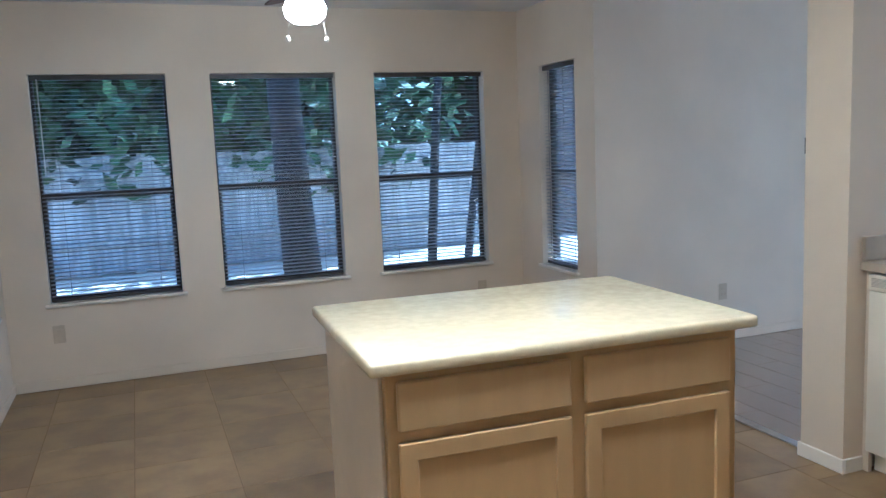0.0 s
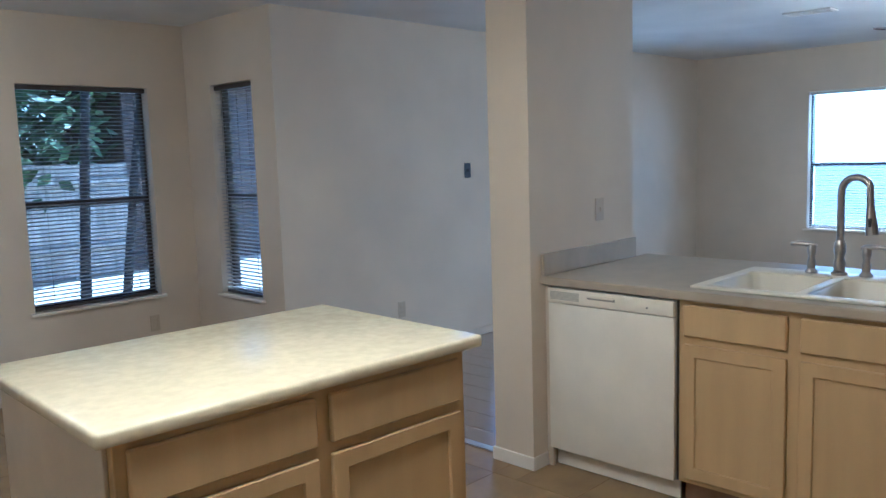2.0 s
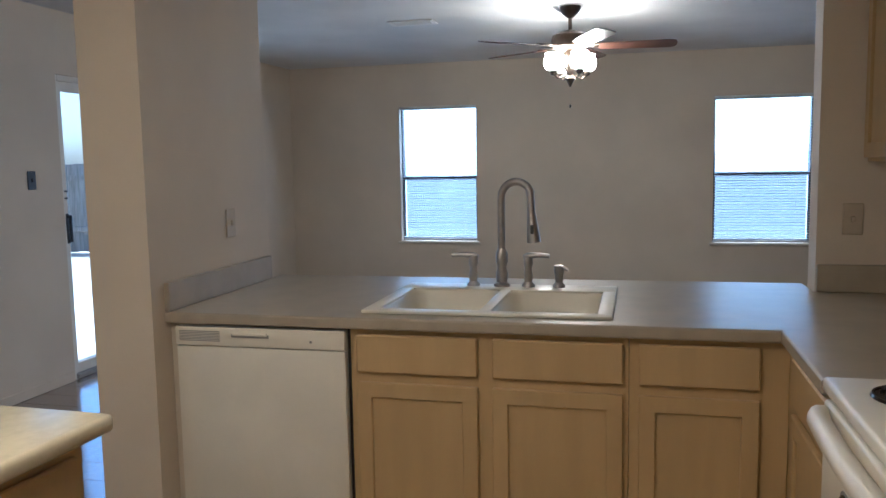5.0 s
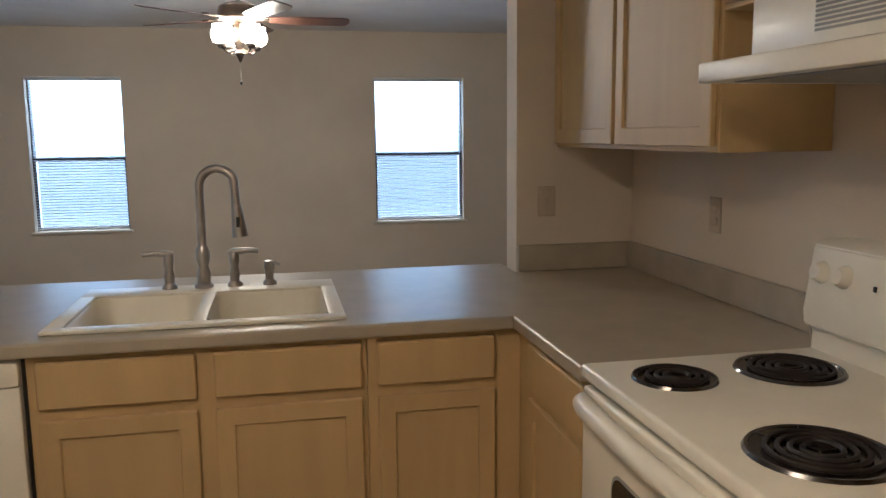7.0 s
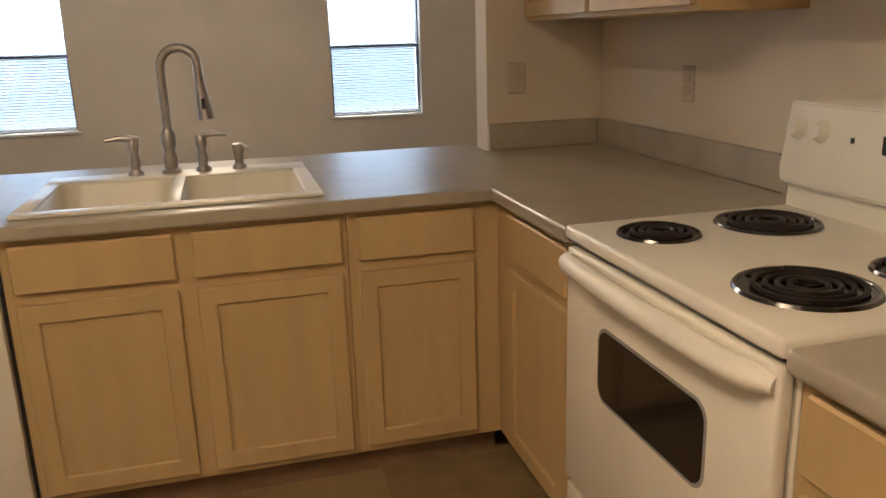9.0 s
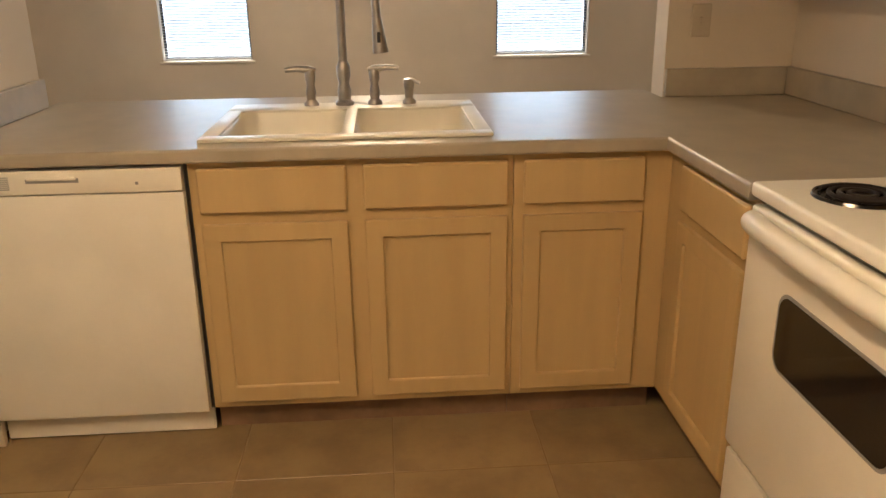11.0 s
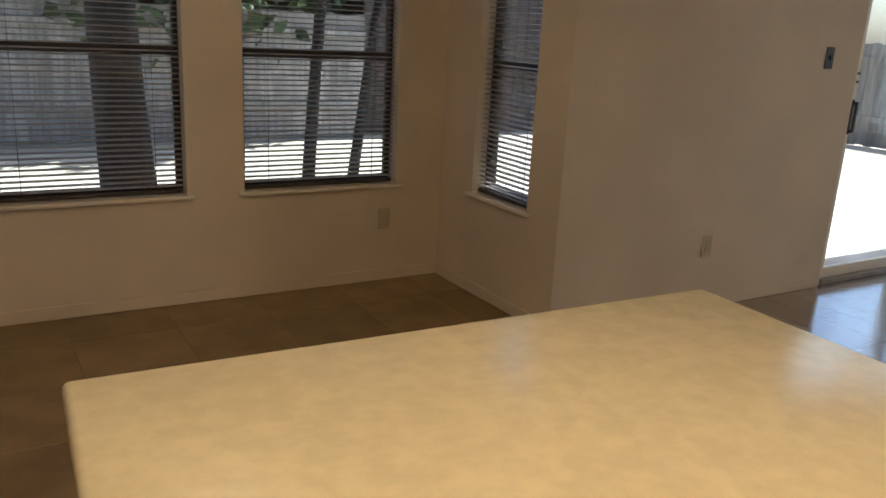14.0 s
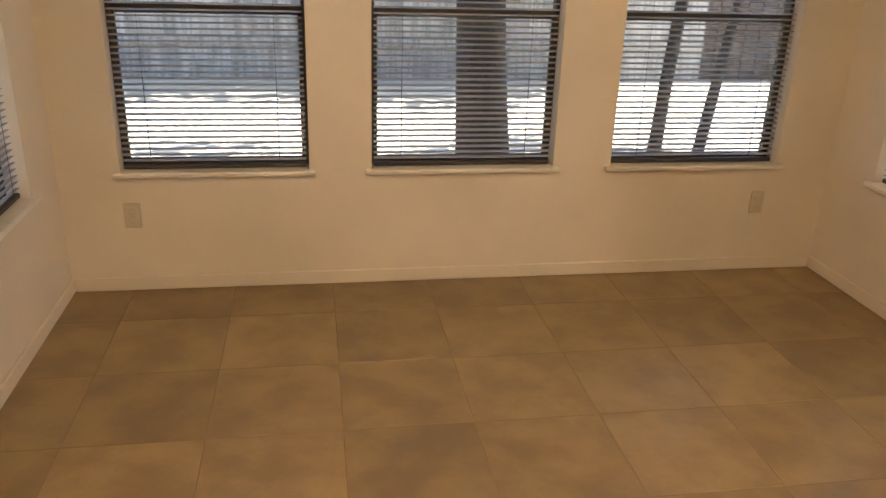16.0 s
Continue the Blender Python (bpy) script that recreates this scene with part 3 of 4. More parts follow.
def faucet():
    fx, fy, z = 0.615, -1.090, 0.924
    f = thing("kitchen_faucet", (fx, fy, z), "brushed nickel gooseneck faucet with pull-down spray head", "faucet")
    part("base", lathe([(0.0, 0.0), (0.032, 0.0), (0.032, 0.01), (0.022, 0.018), (0.024, 0.05), (0.017, 0.075), (0.024, 0.10), (0.024, 0.13), (0.015, 0.15), (0.0, 0.15)], (fx, fy, z)), NICKEL, f, soft=True)
    way = Vector((-0.20, -0.98, 0)).normalized()
    r = 0.063
    pts = [Vector((fx, fy, z + 0.14 + 0.03 * k)) for k in range(8)]
    top = pts[-1]
    for k in range(1, 13):
        a = math.pi * k / 14
        pts.append(top + way * (r - r * math.cos(a)) + Vector((0, 0, r * math.sin(a))))
    end = pts[-1] + (way * 0.004 + Vector((0, 0, -0.085)))
    pts.append(end)
    part("gooseneck", tube(pts, 0.0150, 12), NICKEL, f, soft=True)
    tip = end + way * 0.010 + Vector((0, 0, -0.115))
    head = part("spray_head", tube([end, end.lerp(tip, 0.25), end.lerp(tip, 0.6), tip], [0.016, 0.019, 0.023, 0.027], 14), NICKEL, f, soft=True)
    part("spray_button", box(*(v for c, h in zip(end.lerp(tip, 0.55) - Vector((0.02, 0, 0)), (0.005, 0.006, 0.018)) for v in (c - h, c + h)), 0.002), BLACK, head, "black spray button")
    for k, (hy, sg) in enumerate(((-0.975, 1), (-1.195, -1))):
        h = thing("faucet_handle", (fx, hy, z), "brushed nickel lever handle on the sink deck", "faucet handle", group="faucet handles")
        part("post", lathe([(0.0, 0.0), (0.026, 0.0), (0.026, 0.008), (0.016, 0.02), (0.018, 0.045), (0.013, 0.07), (0.018, 0.09), (0.018, 0.115), (0.010, 0.125), (0.0, 0.126)], (fx, hy, z), 18), NICKEL, h, soft=True)
        part("lever", tube([(fx, hy - sg * 0.02, z + 0.118), (fx, hy, z + 0.122), (fx - 0.005, hy + sg * 0.045, z + 0.126), (fx - 0.008, hy + sg * 0.085, z + 0.122)], [0.008, 0.013, 0.010, 0.008], 10), NICKEL, h, soft=True)
    d = thing("soap_dispenser", (fx, -1.315, z), "brushed nickel soap dispenser on the sink deck", "soap dispenser")
    part("pump_body", lathe([(0.0, 0.0), (0.024, 0.0), (0.024, 0.008), (0.014, 0.02), (0.016, 0.05), (0.019, 0.06), (0.019, 0.085), (0.0, 0.09)], (fx, -1.315, z), 18), NICKEL, d, soft=True)
    part("nozzle", tube([(fx, -1.315, z + 0.075), (fx - 0.01, -1.33, z + 0.079), (fx - 0.015, -1.352, z + 0.07)], 0.006, 8), NICKEL, d, soft=True)


faucet()


# ---- dishwasher ----
def dishwasher():
    y0, y1 = -0.668, -0.026
    d = thing("dishwasher", (0.3, (y0 + y1) / 2, 0), "white built-in dishwasher with a slim control panel", "dishwasher")
    part("tub", box(0.0, 0.58, y0 + 0.004, y1 - 0.004, 0.10, 0.862), PANEL, d)
    part("door_panel", box(-0.022, -0.001, y0 + 0.004, y1 - 0.006, 0.098, 0.792, 0.006, None, 2), PANEL, d, soft=True)
    c = part("control_panel", box(-0.028, -0.001, y0 + 0.004, y1 - 0.006, 0.795, 0.862, 0.006, None, 2), WHITE, d, soft=True)
    for k in range(7):
        part("vent_slot", box(-0.0295, -0.0275, -0.205, -0.05, 0.812 + 0.0055 * k, 0.8145 + 0.0055 * k), VENT, c)
    part("latch_recess", box(-0.0295, -0.0275, -0.39, -0.25, 0.828, 0.840, 0.0), VENT, c)
    part("latch", box(-0.036, -0.0285, -0.385, -0.255, 0.836, 0.846, 0.002), WHITE, c)
    part("indicator", box(-0.0295, -0.0275, -0.548, -0.54, 0.818, 0.826), VENT, c)
    part("kick_plate", box(0.035, 0.05, y0 + 0.004, y1 - 0.006, 0.004, 0.094, 0.003), WHITE, d)
    # solid black filler in place of the shade between dishwasher and cabinet
    part("side_gap", box(0.002, 0.03, y0 - 0.006, y0 + 0.003, 0.10, 0.866), BLACK, d)
    f = thing("filler_strip", (0.0, -0.02, 0), "narrow wooden filler strip beside the dishwasher", "filler panel")
    part("strip", box(-0.001, 0.02, -0.034, -0.002, 0.0, 0.868), ISLANDSIDE, f)


dishwasher()


# ---- stove and hood ----
def stove():
    x0, x1, yf, yb = -1.336, -0.572, -2.055, -2.728
    s = thing("stove", ((x0 + x1) / 2, -2.36, 0), "white freestanding electric coil range", "stove")
    part("body", box(x0, x1, yb, yf - 0.002, 0.03, 0.885, 0.004), WHITE, s)
    part("cooktop", box(x0 - 0.003, x1 + 0.003, yb, yf + 0.035, 0.887, 0.921, 0.010, None, 3), WHITE, s, soft=True)
    xs = (x0 + x1) / 2
    # black strip that paints the shade in the slit under the cooktop
    part("top_gap", box(x0 + 0.006, x1 - 0.006, yf - 0.001, yf + 0.006, 0.873, 0.8865), BLACK, s, "black strip for the shade in the gap under the cooktop")
    d = part("oven_door", box(x0 + 0.004, x1 - 0.004, yf, yf + 0.032, 0.275, 0.872, 0.010, None, 3), WHITE, s, soft=True)
    part("window_rim", rounded(lambda u, d, z: (u, d, z), -1.165, -0.748, 0.562, 0.738, 0.04, yf + 0.0300, yf + 0.0328), VENT, d)
    part("oven_window", rounded(lambda u, d, z: (u, d, z), -1.157, -0.756, 0.570, 0.730, 0.034, yf + 0.0305, yf + 0.0342), OVENGLASS, d, "dark glass oven window")
    bm = bmesh.new()
    pts = []
    for k in range(19):
        a = k / 18
        out = min(1.0, 9 * min(a, 1 - a))
        pts.append((x1 - 0.012 - a * (x1 - x0 - 0.024), yf + 0.030 + 0.026 * out ** 0.6 + 0.012 * math.sin(math.pi * a), 0.842 + 0.006 * out))
    part("door_handle", tube(pts, [0.015] + [0.024] * 17 + [0.015], 14, bm), WHITE, d, soft=True)
    part("storage_drawer", box(x0 + 0.004, x1 - 0.004, yf, yf + 0.026, 0.06, 0.258, 0.008, None, 2), WHITE, s, soft=True)
    for fx in (x0 + 0.05, x1 - 0.05):
        for fy in (yf - 0.06, yb + 0.06):
            part("foot", rod((fx, fy, 0.0), (fx, fy, 0.032), 0.015, 0.018, 8), BLACK, s)
    # back guard with a sloping face
    bm = bmesh.new()
    prof = [(yb, 0.90), (yb, 1.19), (yb + 0.100, 1.19), (yb + 0.120, 1.175), (yb + 0.140, 1.02), (yb + 0.140, 0.985), (yb + 0.115, 0.972), (yb + 0.115, 0.90)]
    a = [bm.verts.new((x0 + 0.002, p, q)) for p, q in prof]
    b = [bm.verts.new((x1 - 0.002, p, q)) for p, q in prof]
    for k in range(len(prof)):
        bm.faces.new((a[k], a[(k + 1) % len(prof)], b[(k + 1) % len(prof)], b[k]))
    bm.faces.new(a)
    bm.faces.new(b)
    bmesh.ops.bevel(bm, geom=bm.edges[:], offset=0.004, segments=2, affect="EDGES")
    g = part("back_guard", bm, WHITE, s, soft=True)
    tilt = Euler((radians(-82), 0, 0)).to_matrix()
    for kx in (x1 - 0.045, x1 - 0.122, x0 + 0.122, x0 + 0.045):
        at = Vector((kx, yb + 0.127, 1.115))
        part("knob", lathe([(0.0, 0.023), (0.017, 0.022), (0.020, 0.018), (0.024, 0.006), (0.027, 0.002), (0.027, 0.0)], at, 20, None, tilt), WHITE, g, "round white control knob", soft=True)
    part("clock_display", box(xs - 0.075, xs + 0.075, yb + 0.120, yb + 0.133, 1.085, 1.125, 0.002), BLACK, g, "black clock display")
    for kx in (xs + 0.16, xs - 0.16):
        part("indicator", box(kx - 0.004, kx + 0.004, yb + 0.123, yb + 0.133, 1.10, 1.112, 0.001), BLACK, g)
    for bx, by, r in ((-0.728, -2.172, 0.080), (-0.732, -2.445, 0.103), (-1.155, -2.205, 0.106), (-1.150, -2.46, 0.080)):
        at = (bx, by, 0.9215)
        u = part("drip_pan", lathe([(0.0, 0.0006), (r * 0.45, 0.0008), (r * 0.95, 0.0022), (r * 1.06, 0.004), (r * 1.13, 0.003), (r * 1.14, 0.0)], at, 32), DRIP, s, "dark brown-black enamel drip pan", soft=True)
        part("trim_ring", lathe([(r * 1.02, 0.0), (r * 1.05, 0.0055), (r * 1.11, 0.006), (r * 1.15, 0.0)], at, 32), CHROME, u, "chrome trim ring", soft=True)
        pts, turns = [], 4.0 if r > 0.1 else 3.2
        for k in range(int(turns * 22)):
            a = 2 * math.pi * k / 22
            rr = r * (0.22 + 0.74 * k / (turns * 22))
            pts.append((bx + rr * math.cos(a), by + rr * math.sin(a), 0.9285))
        part("coil", tube(pts, 0.0048, 6), COIL, u, "black heating coil", soft=True)
        bm = bmesh.new()
        for k in range(3):
            a = 2 * math.pi * k / 3 + 0.5
            rod((bx, by, 0.925), (bx + r * math.cos(a), by + r * math.sin(a), 0.925), 0.003, 0.003, 6, bm)
        part("coil_support", bm, CHROME, u)


stove()


def hood():
    x0, x1 = -1.30, -0.605
    h = thing("range_hood", ((x0 + x1) / 2, -2.5, 1.55), "white under-cabinet range hood with vent slots", "range hood")
    part("lip", box(x0, x1, KIT_S + 0.002, -2.27, 1.55, 1.594, 0.006, None, 2), WHITE, h, soft=True)
    b = part("upper_box", box(x0 + 0.03, x1 - 0.02, KIT_S + 0.002, -2.385, 1.5945, 1.73, 0.006, None, 2), WHITE, h, soft=True)
    for k in range(9):
        part("vent_slot", box(-1.10, -0.84, -2.3855, -2.3835, 1.635 + 0.009 * k, 1.640 + 0.009 * k), VENT, b)
    part("filter", box(x0 + 0.1, x1 - 0.1, KIT_S + 0.08, -2.30, 1.546, 1.549), VENT, h)


hood()


def wall_cabinet(x0, x1, z0, z1, doors, label):
    put = putter("x", -2.42, 1)
    c = thing("wall_cabinet", ((x0 + x1) / 2, -2.56, z0), label, "cabinet", group="kitchen wall cabinets")
    part("body", put(x0, x1, -0.317, 0.0, z0, z1, 0.002), MAPLE, c)
    for a, b in doors:
        frame_door(a, b, z0 + 0.014, z1 - 0.014, put, c)
    return c


wall_cabinet(-0.452, 0.708, 1.393, 2.16, [(0.158, 0.69), (-0.438, 0.132)], "light maple wall cabinet with two recessed-panel doors")
wall_cabinet(-1.30, -0.454, 1.732, 2.16, [(-1.285, -0.885), (-0.870, -0.470)], "short maple wall cabinet over the range hood")
wall_cabinet(-1.90, -1.302, 1.40, 2.16, [(-1.88, -1.32)], "light maple wall cabinet with one door")


# ---- island ----
def island():
    x0, x1, y0, y1 = -2.278, -1.039, -0.515, 0.370
    i = thing("kitchen_island", ((x0 + x1) / 2, (y0 + y1) / 2, 0), "maple kitchen island with a cream laminate top", "kitchen island")
    part("top", box(x0, x1, y0, y1, 0.862, 0.902, 0.012, None, 3), ISLANDTOP, i, "cream speckled laminate top", soft=True)
    bx0, bx1, by0, by1 = x0 + 0.038, x1 - 0.045, y0 + 0.04, y1 - 0.04
    part("body", box(bx0 + 0.012, bx1 - 0.012, by0, by1 - 0.012, 0.10, 0.862, 0.002), MAPLE, i)
    part("end_panel", box(bx0, bx0 + 0.0115, by0 + 0.03, by1, 0.0, 0.861, 0.002), ISLANDSIDE, i, "cream painted end panel")
    part("end_panel", box(bx1 - 0.0115, bx1, by0 + 0.03, by1, 0.0, 0.861, 0.002), ISLANDSIDE, i, "cream painted end panel")
    part("back_panel", box(bx0 + 0.012, bx1 - 0.012, by1 - 0.0115, by1, 0.0, 0.861, 0.002), ISLANDSIDE, i, "cream painted back panel")
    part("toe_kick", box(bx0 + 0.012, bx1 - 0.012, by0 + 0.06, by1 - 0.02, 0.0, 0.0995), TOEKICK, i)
    put = putter("x", by0, -1)
    for a, b in ((bx0 + 0.04, bx0 + 0.560), (bx0 + 0.606, bx1 - 0.045)):
        part("drawer_front", put(a, b, 0.001, 0.020, 0.698, 0.838, 0.005), MAPLE, i)
        frame_door(a, b, 0.125, 0.665, put, i)
    i.rotation_euler = (0, 0, -0.037)


island()


# ---- ceiling fans ----
def fan_blades(f, cx, cy, z, length, turn, count=5):
    for k in range(count):
        a = radians(turn + 360 / count * k)
        m = Matrix.Translation((cx, cy, z)) @ Matrix.Rotation(a, 4, "Z") @ Matrix.Rotation(radians(-12), 4, "X")
        bm = bmesh.new()
        outline = [(0.19, -0.05), (0.30, -0.062), (length - 0.05, -0.07), (length - 0.012, -0.055), (length, -0.02), (length, 0.02), (length - 0.012, 0.055), (length - 0.05, 0.07), (0.30, 0.062), (0.19, 0.05)]
        lo = [bm.verts.new(m @ Vector((x, y, -0.003))) for x, y in outline]
        hi = [bm.verts.new(m @ Vector((x, y, 0.003))) for x, y in outline]
        bm.faces.new(lo)
        bm.faces.new(hi)
        for j in range(len(lo)):
            bm.faces.new((lo[j], lo[(j + 1) % len(lo)], hi[(j + 1) % len(lo)], hi[j]))
        blade = part("blade", bm, BLADE, f, "dark wooden blade")
        bm = bmesh.new()
        arm = [(0.09, 0, 0.012), (0.14, 0.012, 0.004), (0.20, 0.025, 0.006), (0.25, 0.03, 0.006)]
        for s in (-1, 1):
            tube([m @ Vector((x, s * y, zz)) for x, y, zz in arm], 0.006, 6, bm)
        part("blade_arm", bm, FANMETAL, blade, "dark metal bracket")


def living_fan():
    cx, cy = 3.07, -1.16
    f = thing("ceiling_fan", (cx, cy, CEIL), "dark ceiling fan with lit frosted glass shades", "ceiling fan")
    part("canopy", lathe([(0.0, 2.36), (0.02, 2.365), (0.05, 2.39), (0.07, 2.42), (0.072, CEIL), (0.0, CEIL)], (cx, cy, 0)), FANMETAL, f, soft=True)
    part("downrod", rod((cx, cy, 2.27), (cx, cy, 2.37), 0.013), FANMETAL, f)
    part("motor", lathe([(0.0, 2.15), (0.08, 2.155), (0.12, 2.175), (0.13, 2.21), (0.12, 2.25), (0.07, 2.275), (0.025, 2.285), (0.0, 2.285)], (cx, cy, 0), 28), FANMETAL, f, soft=True)
    fan_blades(f, cx, cy, 2.175, 0.70, -85)
    kit = part("light_kit", lathe([(0.0, 1.905), (0.008, 1.915), (0.022, 1.945), (0.034, 1.965), (0.02, 1.985), (0.03, 2.01), (0.055, 2.05), (0.05, 2.11), (0.03, 2.15), (0.0, 2.15)], (cx, cy, 0)), FANMETAL, f, soft=True)
    for k in range(4):
        a = radians(35 + 90 * k)
        c = Vector((cx + 0.125 * math.cos(a), cy + 0.125 * math.sin(a), 0))
        part("lamp_arm", tube([(cx + 0.03 * math.cos(a), cy + 0.03 * math.sin(a), 1.985), (cx + 0.09 * math.cos(a), cy + 0.09 * math.sin(a), 1.965), (c.x, c.y, 1.99)], 0.007, 8), FANMETAL, kit, soft=True)
        part("fitter", lathe([(0.0, 1.985), (0.018, 1.985), (0.03, 2.005), (0.03, 2.018), (0.0, 2.018)], c, 16), FANMETAL, kit, soft=True)
        part("glass_shade", lathe([(0.028, 2.015), (0.055, 2.03), (0.068, 2.06), (0.066, 2.09), (0.055, 2.115), (0.058, 2.13), (0.0, 2.128)], c, 20), GLOBE_LIVING, kit, "lit frosted glass shade", soft=True)
    part("pull_chain", rod((cx, cy, 1.79), (cx, cy, 1.907), 0.0012, 0.0012, 5), CORD, f)
    part("chain_bob", lathe([(0.0, 1.765), (0.009, 1.775), (0.009, 1.788), (0.0, 1.795)], (cx, cy, 0), 10), BLACK, f)


living_fan()


def nook_fan():
    cx, cy = -1.98, 1.52
    f = thing("ceiling_fan", (cx, cy, CEIL), "low-profile ceiling fan with one lit glass globe", "ceiling fan")
    part("housing", lathe([(0.0, 2.27), (0.10, 2.275), (0.125, 2.30), (0.12, 2.36), (0.09, 2.42), (0.088, CEIL), (0.0, CEIL)], (cx, cy, 0), 28), FANMETAL, f, soft=True)
    fan_blades(f, cx, cy, 2.275, 0.60, 22)
    part("fitter", lathe([(0.0, 2.20), (0.05, 2.20), (0.06, 2.225), (0.05, 2.27), (0.0, 2.272)], (cx, cy, 0), 20), FANMETAL, f, soft=True)
    part("globe", lathe([(0.0, 2.075), (0.06, 2.082), (0.095, 2.11), (0.105, 2.15), (0.09, 2.185), (0.06, 2.205), (0.0, 2.205)], (cx, cy, 0), 28), GLOBE, f, "lit white glass globe", soft=True)
    for dx in (-0.095, 0.095):
        part("pull_chain", rod((cx + dx, cy - 0.02, 2.012), (cx + dx * 0.62, cy - 0.02, 2.21), 0.0012, 0.0012, 5), CORD, f)
        part("chain_bob", lathe([(0.0, 1.985), (0.010, 1.992), (0.012, 2.002), (0.006, 2.014), (0.0, 2.016)], (cx + dx, cy - 0.02, 0), 10), TRIM, f, "small pale chain bob")


nook_fan()


def kitchen_light():
    cx, cy = -2.0, -0.74
    f = thing("ceiling_light", (cx, cy, CEIL), "flush ceiling light with a warm white diffuser", "ceiling light")
    part("frame", ring(lambda u, d, z: (u, z, d), cx - 0.64, cx + 0.64, cy - 0.17, cy + 0.17, 0.02, 0.02, 2.345, CEIL - 0.001), TRIM, f)
    part("diffuser", box(cx - 0.619, cx + 0.619, cy - 0.149, cy + 0.149, 2.362, 2.372, 0.003), DIFFUSER, f, "lit acrylic diffuser")
    part("backing", box(cx - 0.619, cx + 0.619, cy - 0.149, cy + 0.149, 2.42, CEIL - 0.001), TRIM, f)


kitchen_light()


def ceiling_vent(cx, cy):
    v = thing("ceiling_vent", (cx, cy, CEIL), "white metal air vent set in the ceiling", "vent")
    bm = box(cx - 0.09, cx + 0.09, cy - 0.17, cy - 0.14, CEIL - 0.012, CEIL - 0.001, 0.003)
    box(cx - 0.09, cx + 0.09, cy + 0.14, cy + 0.17, CEIL - 0.012, CEIL - 0.001, 0.003, bm)
    box(cx - 0.09, cx - 0.065, cy - 0.14, cy + 0.14, CEIL - 0.012, CEIL - 0.001, 0.003, bm)
    box(cx + 0.065, cx + 0.09, cy - 0.14, cy + 0.14, CEIL - 0.012, CEIL - 0.001, 0.003, bm)
    part("frame", bm, TRIM, v)
    part("backing", box(cx - 0.065, cx + 0.065, cy - 0.14, cy + 0.14, CEIL - 0.004, CEIL - 0.001), BLACK, v)
    for k in range(6):
        x = cx - 0.055 + 0.022 * k
        part("louvre", box(x - 0.004, x + 0.004, cy - 0.14, cy + 0.14, CEIL - 0.012, CEIL - 0.005), TRIM, v)


ceiling_vent(3.28, 0.0)

# ---- outside ----
bm = bmesh.new()
vs = [bm.verts.new(p) for p in ((-400, -400, -0.16), (400, -400, -0.16), (400, 400, -0.16), (-400, 400, -0.16))]
bm.faces.new(vs)
tagged(part("ground", bm, GRASS), "pale dry lawn of the back yard", "ground", kind="structure")
bm = box(0.16, 5.6, HALL_N + T + 0.01, 5.6, -0.158, -0.05, 0.01)
tagged(part("patio", bm, PATIO), "sunlit pale concrete patio slab", "patio", kind="structure")


def fence_run(x0, y0, x1, y1, top, label):
    f = thing("fence", ((x0 + x1) / 2, (y0 + y1) / 2, -0.16), label, "fence", group="yard fences")
    d = Vector((x1 - x0, y1 - y0, 0))
    n = int(d.length / 0.145)
    ang = math.atan2(d.y, d.x)
    bm = box(-0.0735, 0.0735, -0.009, 0.009, -0.14, top, 0.003)
    board = mesh_of("board", bm, FENCE)
    for k in range(n):
        p = Vector((x0, y0, 0)) + d * ((k + 0.5) / n)
        ob = piece("board", board, (p.x, p.y, random.uniform(-0.015, 0.015)), f)
        ob.rotation_euler = (0, 0, ang + random.uniform(-0.01, 0.01))
    m = Matrix.Translation((x0, y0, 0)) @ Matrix.Rotation(ang, 4, "Z")
    for z in (0.25, top - 0.3):
        bm = box(0, d.length, -0.05, -0.0095, z, z + 0.09, 0.003)
        bm.transform(m)
        part("rail", bm, FENCE, f)


fence_run(-14.0, 9.6, 2.45, 9.6, 1.50, "weathered grey wooden privacy fence at the back of the yard")
fence_run(6.65, 9.6, 10.4, 9.6, 1.50, "weathered grey wooden privacy fence at the back of the yard")
fence_run(10.4, 9.6, 10.4, -8.0, 1.50, "weathered grey wooden privacy fence beside the house")


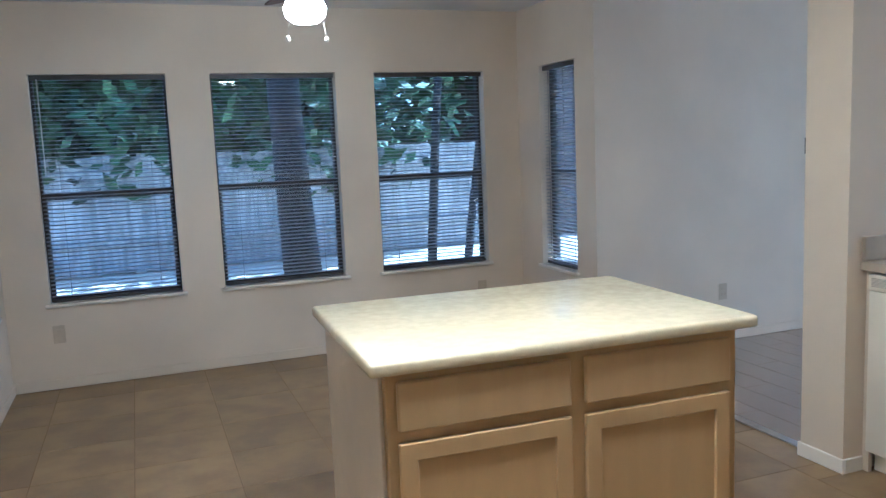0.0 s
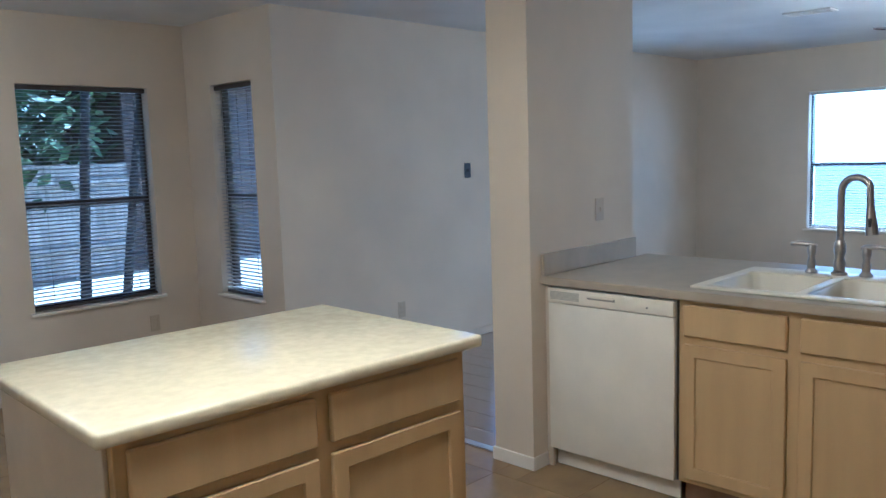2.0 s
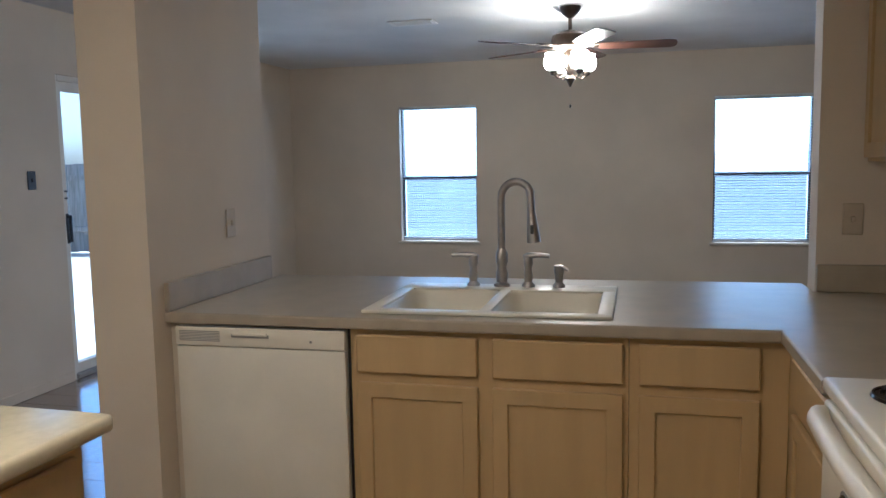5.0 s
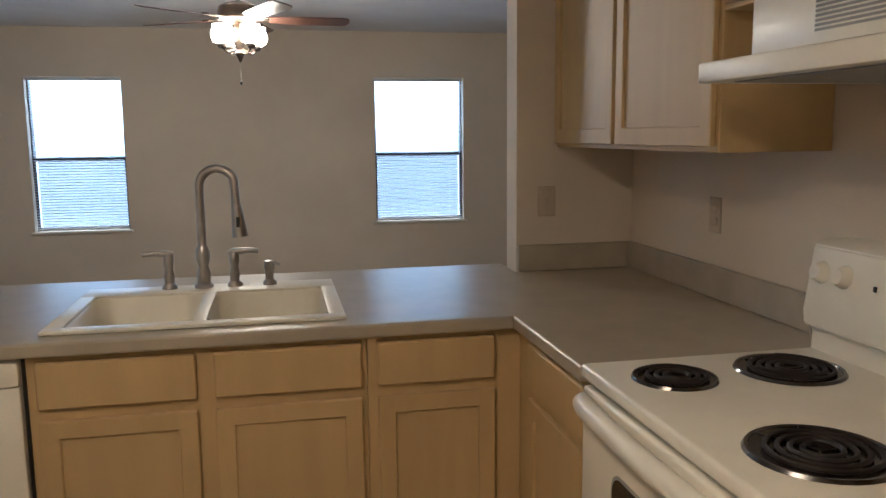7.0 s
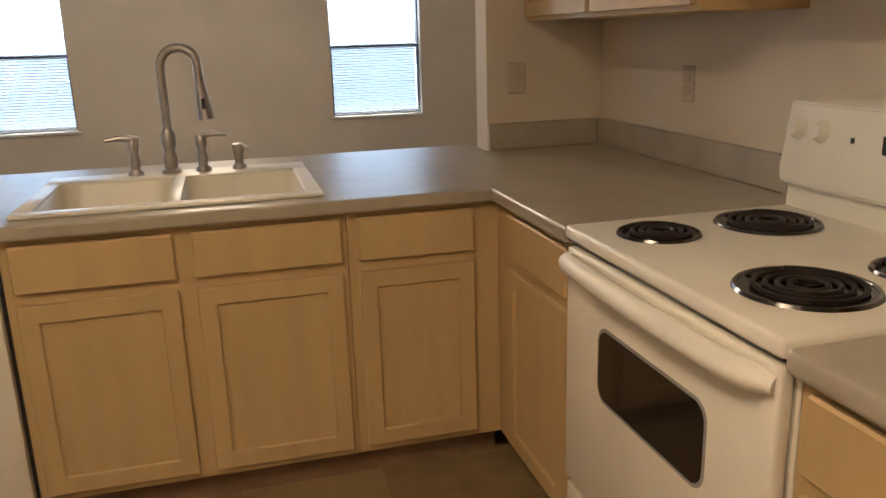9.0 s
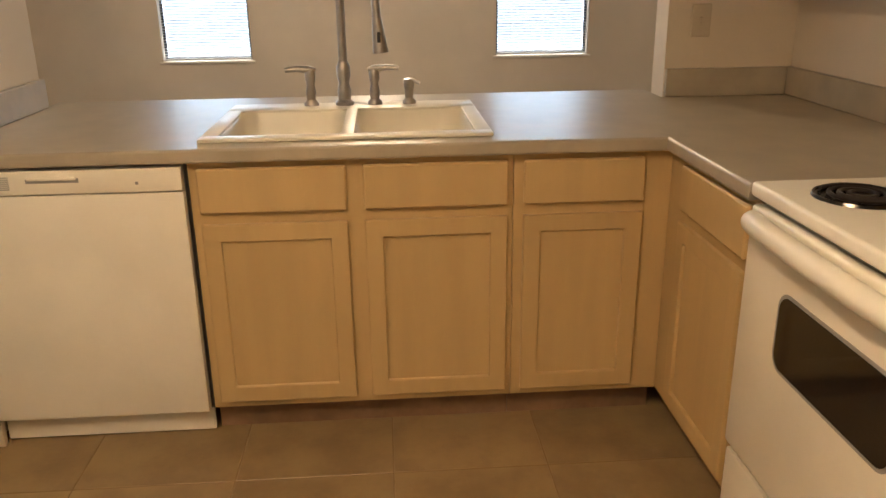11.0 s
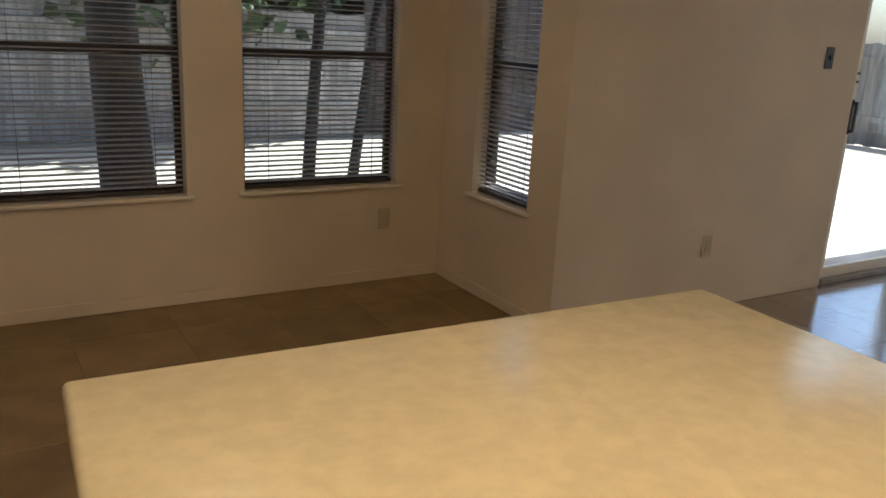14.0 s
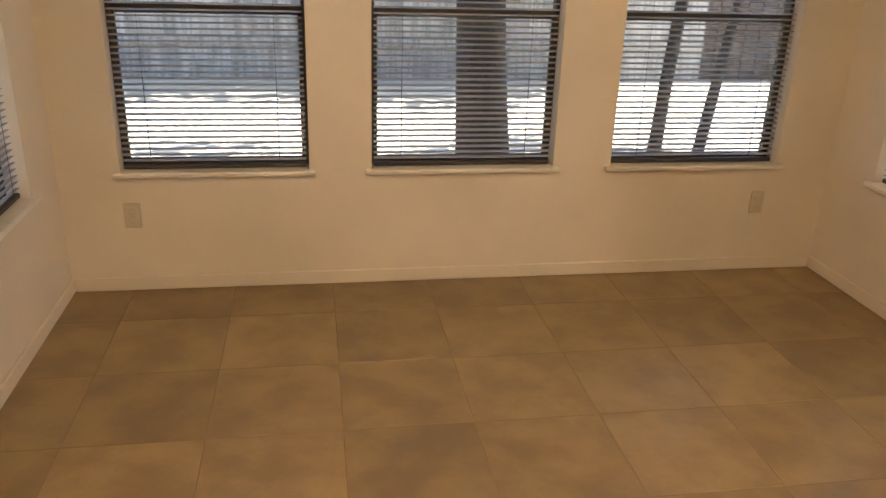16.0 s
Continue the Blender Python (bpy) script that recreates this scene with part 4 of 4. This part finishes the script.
def tree(x, y, height, r, lean, seed, crown_r, crown_z, leaves):
    rng = random.Random(seed)
    t = thing("tree", (x, y, -0.16), "leafy shade tree with a dark trunk in the yard", "tree", group="yard trees")
    pts, rs = [], []
    for k in range(9):
        s = k / 8
        pts.append((x + lean[0] * s * height + 0.06 * r * 8 * math.sin(5 * s + seed), y + lean[1] * s * height + 0.05 * math.sin(7 * s), -0.2 + s * height))
        rs.append(r * (1.25 - 0.25 * min(1, k / 1.0)) * (1 - 0.65 * s) if k else r * 1.12)
    bm = tube(pts, rs, 12)
    tips = []
    for k in range(9):
        s = rng.uniform(0.45, 1.0)
        i = min(int(s * 8), 7)
        p = Vector(pts[i]).lerp(Vector(pts[i + 1]), s * 8 - i)
        a = rng.uniform(0, 6.28)
        e = p + Vector((math.cos(a), math.sin(a), rng.uniform(0.25, 0.8))) * crown_r * rng.uniform(0.5, 0.95)
        tube([p, p.lerp(e, 0.5) + Vector((0, 0, 0.12)), e], [r * 0.36, r * 0.22, r * 0.07], 7, bm)
        tips += [e, p.lerp(e, 0.6)]
    part("trunk", bm, BARK, t, soft=True)
    n = leaves
    co = np.zeros((n * 4, 3))
    centre = Vector((x + lean[0] * crown_z, y + lean[1] * crown_z, crown_z))
    for k in range(n):
        q = rng.choice(tips) if rng.random() < 0.6 else centre
        s = 0.55 if q is not centre else 1.0
        while True:
            o = Vector((rng.uniform(-1, 1), rng.uniform(-1, 1), rng.uniform(-0.7, 0.7)))
            if o.length < 1:
                break
        c = q + o * crown_r * s
        u = Vector((rng.uniform(-1, 1), rng.uniform(-1, 1), rng.uniform(-0.6, 0.6))).normalized()
        w = u.orthogonal().normalized()
        h = rng.uniform(0.09, 0.20)
        for j, v in enumerate((c - u * h, c + w * h * 0.5, c + u * h, c - w * h * 0.55)):
            co[4 * k + j] = v
    me = bpy.data.meshes.new("crown")
    me.from_pydata(co.tolist(), [], [(4 * k, 4 * k + 1, 4 * k + 2, 4 * k + 3) for k in range(n)])
    me.materials.append(LEAF)
    ob = new("crown", me)
    ob.parent = t
    ob.matrix_parent_inverse = Matrix.Translation(-BASE[t])


tree(-1.49, 4.5, 8.5, 0.168, (0.0, 0.03), 3, 1.8, 7.6, 4000)
tree(-0.16, 4.9, 6.5, 0.050, (0.07, 0.02), 5, 1.2, 6.2, 1800)
tree(0.27, 5.2, 6.5, 0.045, (0.17, 0.02), 8, 1.2, 6.2, 1800)
tree(-6.4, 11.6, 6.0, 0.13, (0.02, 0.0), 11, 3.2, 3.0, 19000)
tree(-3.2, 11.9, 6.0, 0.14, (0.0, 0.0), 14, 3.2, 3.0, 19000)
tree(0.0, 11.6, 6.0, 0.14, (0.0, 0.0), 17, 3.2, 3.0, 19000)


# a made-up dark shed, added to fill the dark view through window 4
def shed():
    x0, x1, y0, y1 = 2.5, 6.6, 9.75, 12.2
    h = thing("backdrop_shed", ((x0 + x1) / 2, (y0 + y1) / 2, -0.16), "made-up dark brown shed that darkens the view through the nook's east window", "shed")
    board = mesh_of("board", box(-0.095, 0.095, -0.012, 0.012, -0.16, 2.75, 0.004), SHEDWOOD)
    part("body", box(x0, x1, y0 + 0.013, y1, -0.16, 2.75), SHEDWOOD, h)
    for k in range(int((x1 - x0) / 0.2)):
        piece("board", board, (x0 + 0.1 + 0.2 * k, y0, 0), h)
    bm = bmesh.new()
    prof = [(y0 - 0.25, 2.70), (y0 - 0.25, 2.78), ((y0 + y1) / 2, 3.7), (y1 + 0.25, 2.78), (y1 + 0.25, 2.70), ((y0 + y1) / 2, 3.62)]
    a = [bm.verts.new((x0 - 0.2, p, q)) for p, q in prof]
    b = [bm.verts.new((x1 + 0.2, p, q)) for p, q in prof]
    for k in range(6):
        bm.faces.new((a[k], a[(k + 1) % 6], b[(k + 1) % 6], b[k]))
    bm.faces.new(a)
    bm.faces.new(b)
    part("roof", bm, ROOF, h)


shed()

# ---- floor pieces ----
P = 0.449
tiles = {}


def tile(x0, x1, y0, y1):
    w, h = round(x1 - x0, 3), round(y1 - y0, 3)
    if w < 0.03 or h < 0.03:
        return
    if (w, h) not in tiles:
        bm = box(-w / 2 + 0.0015, w / 2 - 0.0015, -h / 2 + 0.0015, h / 2 - 0.0015, -0.004, 0.0)
        bmesh.ops.bevel(bm, geom=[e for e in bm.edges if all(v.co.z > -0.001 for v in e.verts)], offset=0.0015, segments=1, affect="EDGES")
        tiles[(w, h)] = mesh_of("tile", bm, TILE)
    piece("tile", tiles[(w, h)], ((x0 + x1) / 2, (y0 + y1) / 2, 0), floor_tiled)


for i in range(-4, 9):
    for j in range(-17, 5):
        a, b = -2.49 + P * i, 1.926 + P * j
        x0, x1, y0, y1 = max(a, NOOK_W), min(a + P, 0.60), max(b, ROOM_S), min(b + P, NOOK_N)
        if x1 > SEAM:
            if y0 >= -0.001:
                x1 = SEAM
            elif y1 > 0.0:
                tile(x0, SEAM, 0.0, y1) if x0 < SEAM else None
                y1 = 0.0
        if x1 - x0 > 0.03 and y1 - y0 > 0.03:
            tile(x0, x1, y0, y1)

planks = {}
PW, PL = 0.193, 1.28


def plank(x0, x1, y0, y1):
    w, h = round(x1 - x0, 3), round(y1 - y0, 3)
    if w < 0.02 or h < 0.05:
        return
    if (w, h) not in planks:
        bm = box(-w / 2 + 0.0007, w / 2 - 0.0007, -h / 2 + 0.0007, h / 2 - 0.0007, -0.004, 0.0)
        bmesh.ops.bevel(bm, geom=[e for e in bm.edges if all(v.co.z > -0.001 for v in e.verts)], offset=0.001, segments=1, affect="EDGES")
        planks[(w, h)] = mesh_of("plank", bm, PLANK)
    piece("plank", planks[(w, h)], ((x0 + x1) / 2, (y0 + y1) / 2, 0), floor_wood)


for i in range(31):
    x0 = SEAM + PW * i
    x1 = min(x0 + PW, LIV_E)
    south = STUB_N + 0.005 if x0 < END_E else -3.6
    y = HALL_N + 0.01 - PL * ((i * 0.37) % 1)
    top = HALL_N + 0.01
    while top > south:
        bottom = max(y, south)
        plank(x0, x1, bottom, top)
        top, y = bottom, y - PL
